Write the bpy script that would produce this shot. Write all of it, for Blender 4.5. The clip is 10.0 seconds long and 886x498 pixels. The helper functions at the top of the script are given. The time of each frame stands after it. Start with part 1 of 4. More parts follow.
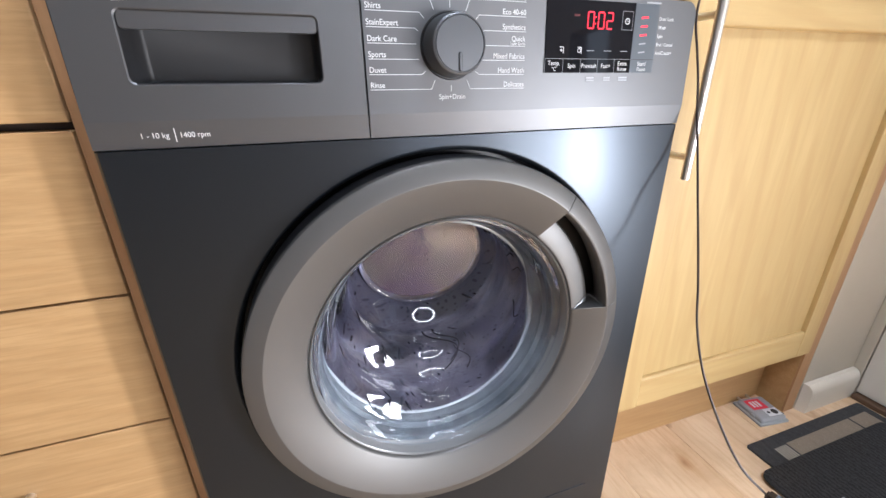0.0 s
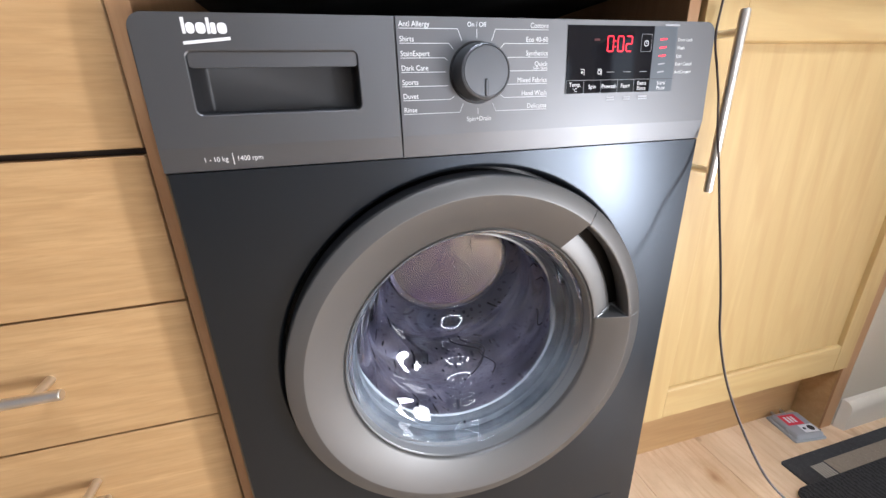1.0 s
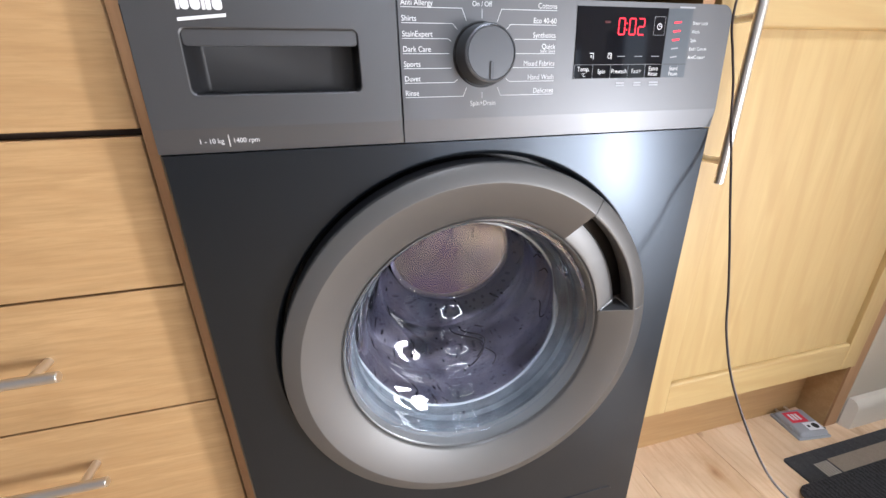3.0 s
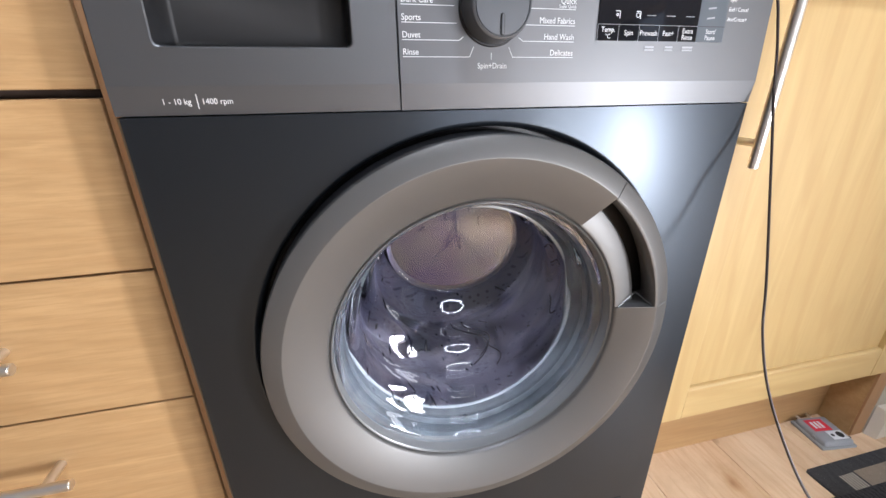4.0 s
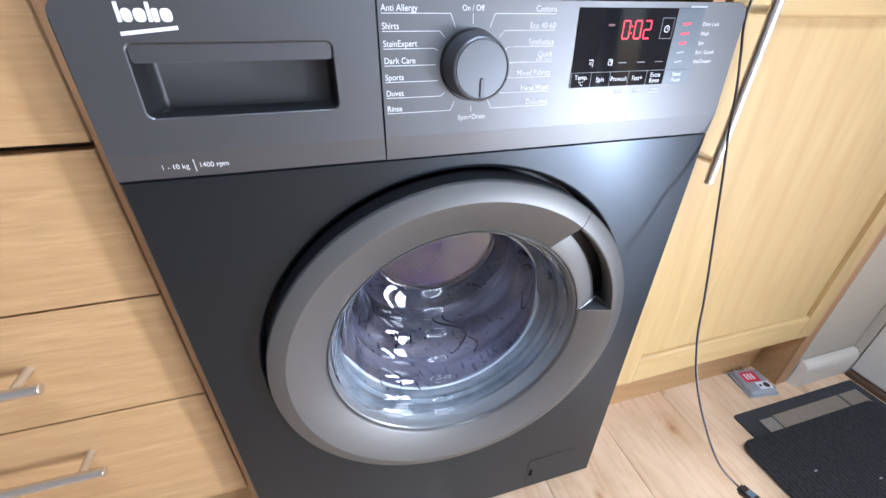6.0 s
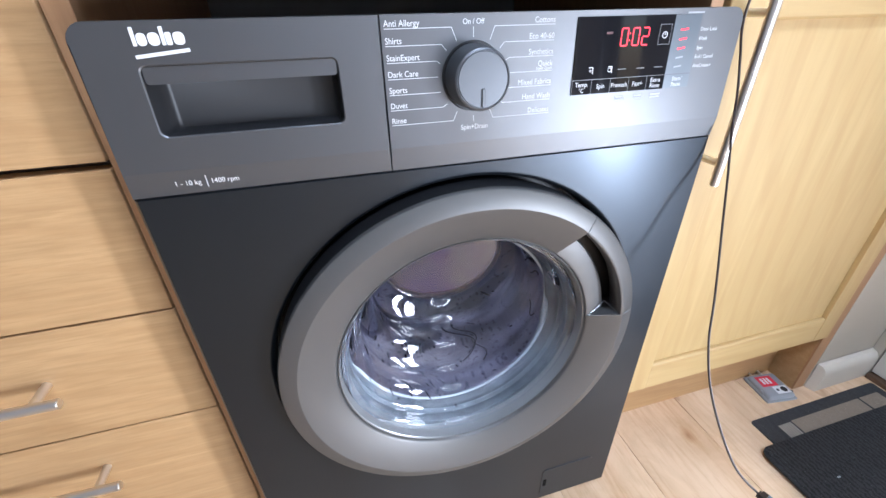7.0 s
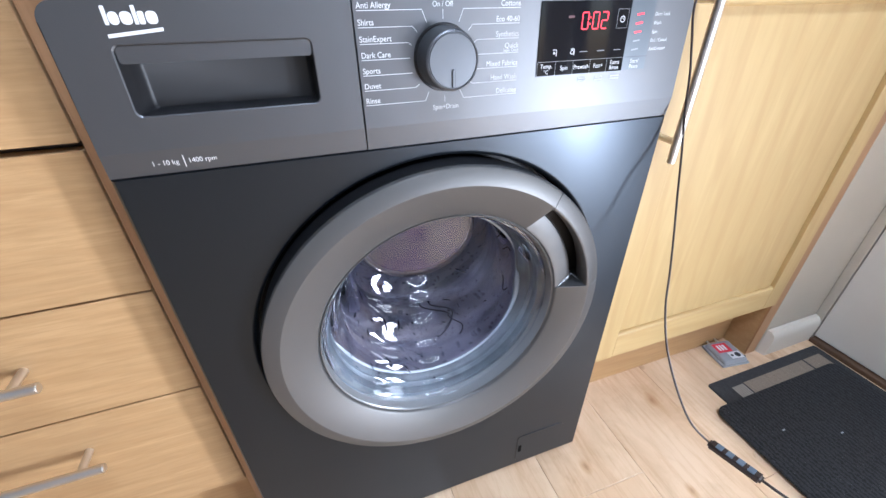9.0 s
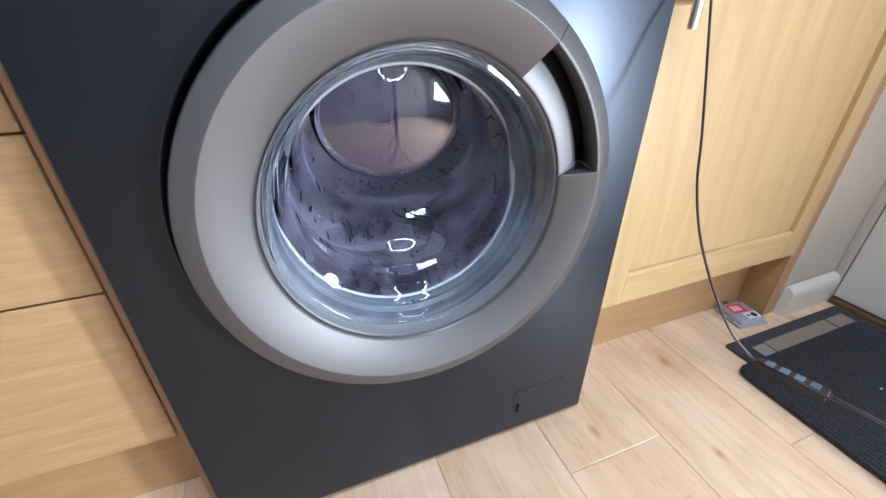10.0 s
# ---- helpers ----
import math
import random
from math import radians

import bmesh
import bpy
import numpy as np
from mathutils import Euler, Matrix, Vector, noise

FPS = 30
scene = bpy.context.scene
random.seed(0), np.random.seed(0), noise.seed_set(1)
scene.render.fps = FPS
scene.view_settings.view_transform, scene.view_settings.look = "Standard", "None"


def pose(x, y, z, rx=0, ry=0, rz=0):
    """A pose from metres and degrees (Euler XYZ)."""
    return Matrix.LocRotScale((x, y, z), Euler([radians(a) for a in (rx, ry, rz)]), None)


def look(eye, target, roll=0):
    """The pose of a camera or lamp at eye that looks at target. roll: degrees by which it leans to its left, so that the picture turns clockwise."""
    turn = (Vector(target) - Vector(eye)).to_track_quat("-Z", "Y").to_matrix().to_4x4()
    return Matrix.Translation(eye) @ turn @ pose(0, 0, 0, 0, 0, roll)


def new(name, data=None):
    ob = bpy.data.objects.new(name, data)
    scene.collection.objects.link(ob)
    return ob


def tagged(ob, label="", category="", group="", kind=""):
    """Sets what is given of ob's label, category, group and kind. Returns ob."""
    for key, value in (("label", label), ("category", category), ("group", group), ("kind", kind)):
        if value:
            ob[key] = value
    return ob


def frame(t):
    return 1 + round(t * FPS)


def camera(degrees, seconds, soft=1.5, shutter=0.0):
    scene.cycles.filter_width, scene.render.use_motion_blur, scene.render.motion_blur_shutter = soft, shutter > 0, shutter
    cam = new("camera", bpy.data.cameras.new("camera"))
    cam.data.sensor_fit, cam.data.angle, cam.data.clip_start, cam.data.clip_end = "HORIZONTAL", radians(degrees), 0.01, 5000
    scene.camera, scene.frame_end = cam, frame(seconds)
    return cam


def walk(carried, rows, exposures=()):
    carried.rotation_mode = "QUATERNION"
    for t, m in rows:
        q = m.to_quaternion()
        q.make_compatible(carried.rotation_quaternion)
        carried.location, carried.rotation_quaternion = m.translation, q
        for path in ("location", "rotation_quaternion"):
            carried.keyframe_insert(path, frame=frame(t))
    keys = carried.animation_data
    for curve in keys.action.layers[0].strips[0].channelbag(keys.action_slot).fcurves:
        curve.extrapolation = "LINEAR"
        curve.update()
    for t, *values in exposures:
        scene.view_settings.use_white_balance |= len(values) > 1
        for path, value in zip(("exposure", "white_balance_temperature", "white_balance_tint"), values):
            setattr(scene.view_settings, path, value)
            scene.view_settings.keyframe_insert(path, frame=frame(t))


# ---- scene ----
cam = camera(95.2, 10.0)
PATH = [
    (0, (-0.145, -0.396, 0.762), (0.459, 1.354, 0.005), -0.5),
    (0.5, (-0.153, -0.406, 0.767), (0.386, 1.377, 0.037), -1.3),
    (1, (-0.156, -0.42, 0.775), (0.338, 1.381, 0.061), -1.7),
    (1.5, (-0.157, -0.422, 0.776), (0.324, 1.38, 0.055), -1.8),
    (2, (-0.16, -0.417, 0.773), (0.317, 1.384, 0.046), -1.7),
    (2.2, (-0.159, -0.417, 0.774), (0.311, 1.382, 0.038), -1.6),
    (3.3, (-0.147, -0.407, 0.763), (0.314, 1.385, 0.002), -0.9),
    (3.5, (-0.148, -0.401, 0.756), (0.307, 1.393, -0.004), -0.9),
    (4, (-0.134, -0.372, 0.74), (0.303, 1.419, -0.037), -0.4),
    (4.2, (-0.108, -0.339, 0.741), (0.38, 1.439, -0.035), 0.6),
    (4.5, (-0.082, -0.327, 0.752), (0.437, 1.393, -0.125), 1.0),
    (4.8, (-0.096, -0.352, 0.829), (0.464, 1.312, -0.13), 0.4),
    (5, (-0.117, -0.358, 0.858), (0.369, 1.241, -0.241), -0.3),
    (5.5, (-0.129, -0.364, 0.854), (0.364, 1.256, -0.212), 0.8),
    (5.7, (-0.134, -0.364, 0.851), (0.36, 1.253, -0.218), 1.1),
    (6.8, (-0.135, -0.378, 0.841), (0.336, 1.278, -0.177), -0.9),
    (7, (-0.135, -0.372, 0.847), (0.328, 1.287, -0.169), -1.2),
    (7.5, (-0.135, -0.361, 0.845), (0.327, 1.296, -0.176), -1.4),
    (8, (-0.13, -0.357, 0.848), (0.341, 1.285, -0.192), -1.3),
    (8.5, (-0.13, -0.38, 0.869), (0.374, 1.231, -0.203), -1.0),
    (8.8, (-0.136, -0.394, 0.875), (0.405, 1.195, -0.213), -0.5),
    (9, (-0.142, -0.395, 0.848), (0.424, 1.194, -0.227), -0.4),
    (9.3, (-0.139, -0.389, 0.811), (0.483, 1.198, -0.234), 0.3),
    (9.5, (-0.126, -0.395, 0.771), (0.453, 1.19, -0.301), -0.6),
    (9.8, (-0.13, -0.397, 0.687), (0.489, 1.206, -0.336), -0.2),
    (10, (-0.127, -0.389, 0.647), (0.503, 1.229, -0.347), -0.1),
]
walk(cam, [(t, look(eye, target, roll)) for t, eye, target, roll in PATH],
     [(0, -0.04, 5820, 13), (1.5, -0.10, 5820, 13), (4.2, -0.04, 5820, 13), (4.9, 0.05, 5750, 13), (5.4, 0.05, 5220, 12), (8, 0.04, 5220, 12), (9.5, 0.0, 5220, 12), (10, -0.03, 5220, 12)])
# WALK_END

# ---- light ----
world = bpy.data.worlds.new("sky")
scene.world = world
world.use_nodes = True
_wn = world.node_tree.nodes
_bg = _wn["Background"]
_sky = _wn.new("ShaderNodeTexSky")
_sky.sky_type = "NISHITA"
_sky.sun_disc = False
_sky.sun_elevation = radians(40)
_sky.sun_rotation = radians(130)
world.node_tree.links.new(_sky.outputs[0], _bg.inputs[0])
_bg.inputs[1].default_value = 0.12

_sun = bpy.data.lights.new("sun", "SUN")
_sun.energy, _sun.angle, _sun.color = 5.0, radians(0.5), (1.0, 0.95, 0.86)
new("sun", _sun).matrix_world = look((1.207, -1.0, 1.315), (0, 0, 0))

REAR = -2.3
RING_AT = Vector((0.28, -0.92, 0.66))   # ring light on its stand
SIDE_OPENINGS = ((-1.44, -1.17, 0.23, 1.15), (-2.22, -1.66, 0.23, 1.15))   # y0, y1, z0, z1 of two assumed, unseen openings in the side wall


def area_lamp(name, at, to, w, h, power, color):
    d = bpy.data.lights.new(name, "AREA")
    d.shape, d.size, d.size_y, d.energy, d.color = "RECTANGLE", w, h, power, color
    ob = new(name, d)
    ob.matrix_world = look(at, to)
    return ob


for (_y0, _y1, _z0, _z1), _power in zip(SIDE_OPENINGS, (50, 38)):
    _c = ((_y0 + _y1) / 2, _z0 + 0.185)   # lamp added low in each opening to set highlights and the machine's shadow
    area_lamp("side_opening_lamp", (1.20, *_c), (0.0, *_c), _y1 - _y0 - 0.06, 0.34, _power, (1.0, 0.97, 0.92))
CEILING_LAMP = (-0.08, 0.44, -1.05, -0.65)   # x0, x1, y0, y1 of the light panel under the ceiling


# ---- materials ----
def mat(name, color, rough=0.5, metal=0.0, **more):
    m = bpy.data.materials.new(name)
    m.use_nodes = True
    b = m.node_tree.nodes["Principled BSDF"]
    b.inputs["Base Color"].default_value = (*color, 1)
    b.inputs["Roughness"].default_value = rough
    b.inputs["Metallic"].default_value = metal
    for k, v in more.items():
        b.inputs[k.replace("_", " ")].default_value = v
    return m


def node(m, kind, **props):
    n = m.node_tree.nodes.new(kind)
    for k, v in props.items():
        n.inputs[k.replace("_", " ")].default_value = v
    return n


def link(m, a, b):
    m.node_tree.links.new(a, b)


def bsdf(m):
    return m.node_tree.nodes["Principled BSDF"]


def coords(m, scale, rand=0.0):
    """Object coordinates, scaled; rand shifts them from object to object."""
    tc = node(m, "ShaderNodeTexCoord")
    mp = node(m, "ShaderNodeMapping")
    mp.inputs["Scale"].default_value = scale
    src = tc.outputs["Object"]
    if rand:
        oi = node(m, "ShaderNodeObjectInfo")
        mul = m.node_tree.nodes.new("ShaderNodeMath")
        mul.operation = "MULTIPLY"
        mul.inputs[1].default_value = rand
        add = m.node_tree.nodes.new("ShaderNodeVectorMath")
        add.operation = "ADD"
        link(m, oi.outputs["Random"], mul.inputs[0])
        link(m, src, add.inputs[0])
        link(m, mul.outputs[0], add.inputs[1])
        src = add.outputs[0]
    link(m, src, mp.inputs["Vector"])
    return mp.outputs[0]


def noise_tex(m, vec, scale, detail=4.0, rough=0.55, dist=0.0):
    n = node(m, "ShaderNodeTexNoise", Scale=scale, Detail=detail, Roughness=rough, Distortion=dist)
    link(m, vec, n.inputs["Vector"])
    return n.outputs["Fac"]


def ramp(m, fac, stops):
    r = m.node_tree.nodes.new("ShaderNodeValToRGB")
    e = r.color_ramp.elements
    while len(e) < len(stops):
        e.new(0.5)
    for el, (p, c) in zip(e, stops):
        el.position, el.color = p, (*c, 1) if len(c) == 3 else c
    link(m, fac, r.inputs[0])
    return r.outputs[0]


def mixc(m, fac, a, b, mode="MIX"):
    n = m.node_tree.nodes.new("ShaderNodeMix")
    n.data_type, n.blend_type = "RGBA", mode
    for src, i in ((fac, 0), (a, 6), (b, 7)):
        if isinstance(src, (int, float)):
            n.inputs[i].default_value = src
        elif isinstance(src, tuple):
            n.inputs[i].default_value = (*src, 1)
        else:
            link(m, src, n.inputs[i])
    return n.outputs[2]


def bump(m, fac, strength, dist=0.001):
    n = node(m, "ShaderNodeBump", Strength=strength, Distance=dist)
    link(m, fac, n.inputs["Height"])
    link(m, n.outputs[0], bsdf(m).inputs["Normal"])


def rough_from(m, fac, lo, hi):
    r = node(m, "ShaderNodeMapRange")
    r.inputs[3].default_value, r.inputs[4].default_value = lo, hi
    link(m, fac, r.inputs[0])
    link(m, r.outputs[0], bsdf(m).inputs["Roughness"])


def oak(name, light, dark, scale, rand=0.0, rough=(0.40, 0.55), strong=0.6):
    """Pale oak veneer; scale is small along the grain."""
    m = mat(name, light, 0.45)
    v = coords(m, scale, rand)
    broad = noise_tex(m, v, 0.55, 3.0, 0.5, 0.6)
    fine = noise_tex(m, v, 3.2, 7.0, 0.7, 0.25)
    v2 = coords(m, tuple(x * (0.30 if x > 10 else 0.8) for x in scale), rand)
    wv = node(m, "ShaderNodeTexWave", Scale=0.9, Distortion=7.0, Detail=4.0)
    wv.inputs["Detail Scale"].default_value = 1.2
    wv.bands_direction = "DIAGONAL"
    link(m, v2, wv.inputs["Vector"])
    mid = tuple((a + b) / 2 for a, b in zip(light, dark))
    c1 = ramp(m, broad, [(0.3, light), (0.55, mid), (0.72, light)])
    c1 = mixc(m, 1.0, c1, ramp(m, wv.outputs["Fac"], [(0.05, (0.95, 0.925, 0.90)), (0.40, (1, 1, 1))]), "MULTIPLY")
    pores = ramp(m, fine, [(0.38, (0, 0, 0)), (0.56, (1, 1, 1))])
    col = mixc(m, pores, mixc(m, strong, c1, dark), c1)
    link(m, col, bsdf(m).inputs["Base Color"])
    rough_from(m, fine, *rough)
    bump(m, fine, 0.10, 0.0006)
    return m


OAK_L, OAK_D = (0.465, 0.297, 0.136), (0.335, 0.199, 0.085)
oak_h = oak("oak_veneer_along", OAK_L, OAK_D, (5.5, 80, 80), 3.0, strong=0.6)
PALE_L, PALE_D = (0.525, 0.385, 0.172), (0.415, 0.282, 0.112)
oak_v = oak("pale_oak_upright", PALE_L, PALE_D, (38, 38, 2.4), 3.0, strong=0.28)
oak_r = oak("pale_oak_rail", PALE_L, PALE_D, (2.4, 38, 38), 3.0, strong=0.28)
oak_edge = oak("oak_edging", (0.40, 0.23, 0.11), (0.32, 0.175, 0.08), (60, 60, 3.0), 3.0)
plinth_oak = oak("oak_plinth", (0.45, 0.285, 0.125), (0.36, 0.21, 0.085), (3.0, 60, 60), 3.0)
carcass = mat("dark_carcass", (0.05, 0.03, 0.02), 0.7)


def node_color(m, scale):
    n = node(m, "ShaderNodeTexNoise", Scale=scale, Detail=3.0)
    link(m, coords(m, (1, 1, 1)), n.inputs["Vector"])
    return n.outputs["Color"]


def laminate():
    m = mat("oak_laminate", (0.5, 0.4, 0.3), 0.35)
    v = coords(m, (24, 2.2, 24), 7.0)
    broad = noise_tex(m, v, 0.45, 4.0, 0.6, 0.9)
    fine = noise_tex(m, v, 3.0, 6.0, 0.7, 0.2)
    knots = noise_tex(m, coords(m, (6, 3.2, 6), 5.0), 1.6, 3.0, 0.5, 1.4)
    oi = node(m, "ShaderNodeObjectInfo")
    tone = ramp(m, oi.outputs["Random"], [(0.0, (0.74, 0.545, 0.355)), (0.5, (0.79, 0.605, 0.415)), (1.0, (0.69, 0.49, 0.305))])
    c = mixc(m, 1.0, tone, ramp(m, broad, [(0.34, (0.88, 0.81, 0.74)), (0.62, (1, 1, 1))]), "MULTIPLY")
    c = mixc(m, 1.0, c, ramp(m, fine, [(0.36, (0.89, 0.83, 0.77)), (0.52, (1, 1, 1))]), "MULTIPLY")
    c = mixc(m, 1.0, c, ramp(m, knots, [(0.69, (1, 1, 1)), (0.78, (0.55, 0.42, 0.32))]), "MULTIPLY")
    blot = noise_tex(m, coords(m, (1, 0.7, 1), 4.0), 9.0, 5.0, 0.65, 0.8)
    c = mixc(m, 1.0, c, ramp(m, blot, [(0.36, (0.88, 0.85, 0.81)), (0.58, (1, 1, 1))]), "MULTIPLY")
    tc = node(m, "ShaderNodeTexCoord")
    for kx, ky, kr in ((0.554, 0.039, 0.010), (0.30, -0.045, 0.008), (0.47, -0.16, 0.007)):
        mp = node(m, "ShaderNodeMapping")
        mp.inputs["Location"].default_value = (-kx / kr, -ky / (kr * 1.7), 0)
        mp.inputs["Scale"].default_value = (1 / kr, 1 / (kr * 1.7), 0)
        link(m, tc.outputs["Object"], mp.inputs["Vector"])
        warp = mixc(m, 0.40, mp.outputs[0], node_color(m, 55.0))
        ln = m.node_tree.nodes.new("ShaderNodeVectorMath")
        ln.operation = "LENGTH"
        link(m, warp, ln.inputs[0])
        c = mixc(m, 1.0, c, ramp(m, ln.outputs["Value"], [(0.10, (0.55, 0.42, 0.33)), (0.45, (0.84, 0.75, 0.66)), (1.0, (1, 1, 1))]), "MULTIPLY")
    link(m, c, bsdf(m).inputs["Base Color"])
    rough_from(m, fine, 0.28, 0.42)
    bump(m, fine, 0.05, 0.0005)
    return m


floor_mat = laminate()


def painted_metal(name, color, rough, metal, grain=0.02, aniso=0.0):
    m = mat(name, color, rough, metal)
    if aniso:
        tg = node(m, "ShaderNodeCombineXYZ", Z=1.0)
        link(m, tg.outputs[0], bsdf(m).inputs["Tangent"])
        bsdf(m).inputs["Anisotropic"].default_value = aniso
    v = coords(m, (400, 400, 400))
    fine = noise_tex(m, v, 4.0, 2.0)
    smudge = noise_tex(m, coords(m, (5, 5, 5)), 1.0, 4.0, 0.6)
    rough_from(m, smudge, rough - 0.03, rough + 0.06)
    if grain:
        bump(m, fine, grain, 0.0003)
    return m


anthracite = painted_metal("anthracite_metallic", (0.037, 0.043, 0.051), 0.30, 0.84, grain=0.0, aniso=0.6)
panel_mat = painted_metal("anthracite_panel", (0.124, 0.126, 0.131), 0.42, 0.76, aniso=0.6)
ring_mat = painted_metal("warm_grey_metallic", (0.116, 0.114, 0.111), 0.43, 0.58)
knob_mat = painted_metal("knob_metallic", (0.105, 0.11, 0.118), 0.42, 0.6)
# dark plastic; the deep recess's shade is put into its near-black colour
recess_mat = mat("shade_dark_recess_plastic", (0.011, 0.011, 0.012), 0.5)
black = mat("black_plastic", (0.008, 0.008, 0.009), 0.45)
rim_mat = mat("grey_rim", (0.27, 0.275, 0.275), 0.25, 0.3)
rubber = mat("grey_gasket", (0.20, 0.225, 0.25), 0.32)
# same gasket, paler: the light along its lip is painted in
lit_lip_rubber = mat("lit_wet_gasket_lip", (0.30, 0.32, 0.34), 0.15)
print_white = mat("white_print", (0.68, 0.69, 0.70), 0.5)
print_dim = mat("grey_print", (0.32, 0.33, 0.35), 0.5)
_f = noise_tex(rubber, coords(rubber, (1, 1, 1)), 22.0, 4.0, 0.6)
link(rubber, ramp(rubber, _f, [(0.35, (0.050, 0.058, 0.068)), (0.65, (0.110, 0.124, 0.138))]), bsdf(rubber).inputs["Base Color"])
glass_black = mat("black_display_glass", (0.006, 0.006, 0.008), 0.06)
display_grey = mat("grey_display_plastic", (0.10, 0.115, 0.13), 0.35, 0.3)
gap_black = mat("unlit_slot", (0.004, 0.004, 0.004), 0.9, 0.0, Specular_IOR_Level=0.1)
steel = mat("brushed_steel", (0.74, 0.71, 0.66), 0.36, 1.0)
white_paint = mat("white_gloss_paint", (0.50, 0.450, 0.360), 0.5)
skirting_paint = mat("white_satin_paint", (0.66, 0.60, 0.50), 0.45)
wall_paint = mat("taupe_wall_paint", (0.27, 0.265, 0.26), 0.8)
upvc = mat("white_door_plastic", (0.66, 0.62, 0.55), 0.35)
cable_mat = mat("black_cable", (0.030, 0.019, 0.016), 0.4)
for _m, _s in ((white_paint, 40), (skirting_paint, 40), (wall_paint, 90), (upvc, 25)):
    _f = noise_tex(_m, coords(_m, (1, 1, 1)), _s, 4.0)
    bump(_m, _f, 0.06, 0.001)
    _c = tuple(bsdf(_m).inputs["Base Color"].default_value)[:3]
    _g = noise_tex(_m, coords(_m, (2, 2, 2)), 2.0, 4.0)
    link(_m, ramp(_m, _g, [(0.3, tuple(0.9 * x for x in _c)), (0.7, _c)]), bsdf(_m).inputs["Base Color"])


def glowing(name, color, strength):
    m = mat(name, color, 0.4)
    bsdf(m).inputs["Emission Color"].default_value = (*color, 1)
    bsdf(m).inputs["Emission Strength"].default_value = strength
    return m


red_led = glowing("red_led", (1.0, 0.02, 0.04), 1.7)
red_dim = glowing("red_led_dim", (0.06, 0.004, 0.005), 0.03)
ring_glow = glowing("ring_light_leds", (0.94, 0.97, 1.0), 60.0)
panel_glow = glowing("ceiling_panel", (0.92, 0.96, 1.0), 58.0)

glass = mat("door_glass", (0.93, 0.96, 1.0), 0.0, 0.0, IOR=1.46, Transmission_Weight=1.0)
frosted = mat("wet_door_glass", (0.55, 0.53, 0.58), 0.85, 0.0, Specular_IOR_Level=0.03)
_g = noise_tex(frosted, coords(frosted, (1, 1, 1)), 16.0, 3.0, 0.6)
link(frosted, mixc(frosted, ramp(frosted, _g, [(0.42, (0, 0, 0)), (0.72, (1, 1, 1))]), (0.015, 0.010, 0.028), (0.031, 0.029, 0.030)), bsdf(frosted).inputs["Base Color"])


# pale lilac put in for side light scattered on the wet glass
lit_haze_mat = mat("lit_haze", (0.34, 0.31, 0.42), 0.5)
_f = noise_tex(lit_haze_mat, coords(lit_haze_mat, (1, 1, 1)), 15.0, 5.0, 0.6, 0.5)
link(lit_haze_mat, ramp(lit_haze_mat, _f, [(0.40, (0.0, 0.0, 0.0)), (0.72, (0.20, 0.20, 0.20))]), bsdf(lit_haze_mat).inputs["Alpha"])
link(lit_haze_mat, ramp(lit_haze_mat, _f, [(0.40, (0.25, 0.21, 0.36)), (0.70, (0.44, 0.42, 0.50))]), bsdf(lit_haze_mat).inputs["Base Color"])

water_mat = mat("dark_water_drops", (0.018, 0.018, 0.028), 0.08, 0.0, Transmission_Weight=0.15, IOR=1.33)


def drum_steel():
    m = mat("drum_steel", (0.30, 0.29, 0.36), 0.38, 0.6)
    v = node(m, "ShaderNodeTexVoronoi", Scale=75.0)
    link(m, coords(m, (1, 1, 1)), v.inputs["Vector"])
    link(m, ramp(m, v.outputs["Distance"], [(0.2, (0.13, 0.12, 0.19)), (0.3, (0.24, 0.23, 0.32))]), bsdf(m).inputs["Base Color"])
    return m


drum_mat = drum_steel()


def rug_mat(name, color, ribs, depth=0.6, fleck=1.0, wander=9.0):
    m = mat(name, color, 0.95)
    w = node(m, "ShaderNodeTexWave", Scale=ribs, Distortion=wander, Detail=4.0)
    w.inputs["Detail Scale"].default_value = 4.0
    w.bands_direction = "X"
    link(m, coords(m, (1, 1, 1)), w.inputs["Vector"])
    n = noise_tex(m, coords(m, (1, 1, 1)), 260.0, 5.0, 0.7)
    c = mixc(m, n, tuple((1 - 0.55 * fleck) * x for x in color), tuple((1 + 0.7 * fleck) * x for x in color))
    c = mixc(m, 1.0, c, ramp(m, w.outputs["Fac"], [(0.1, (depth,) * 3), (0.6, (1, 1, 1))]), "MULTIPLY")
    lint = noise_tex(m, coords(m, (1, 1, 1)), 420.0, 1.0, 0.5)
    c = mixc(m, ramp(m, lint, [(0.70, (0, 0, 0)), (0.76, (1, 1, 1))]), c, tuple((1 + 3.0 * fleck) * x for x in color))
    link(m, c, bsdf(m).inputs["Base Color"])
    h = mixc(m, 0.5, w.outputs["Fac"], n)
    bump(m, h, 0.7, 0.004)
    return m


rug_dark = rug_mat("charcoal_ribbed_rug", (0.024, 0.025, 0.028), 32.0, 0.28, 1.0, 5.0)
mat_dark = rug_mat("charcoal_mat_border", (0.030, 0.030, 0.031), 10.0, 1.0)
mat_brown = rug_mat("taupe_mat_patch", (0.22, 0.18, 0.135), 10.0, 1.0, 0.3)
mat_hatch = rug_mat("hatched_mat_patch", (0.34, 0.31, 0.26), 50.0, 0.22, 0.3, 0.4)


# ---- helpers of this scene ----
def thing(name, label, category, group="", kind=""):
    return tagged(new(name), label, category, group, kind)


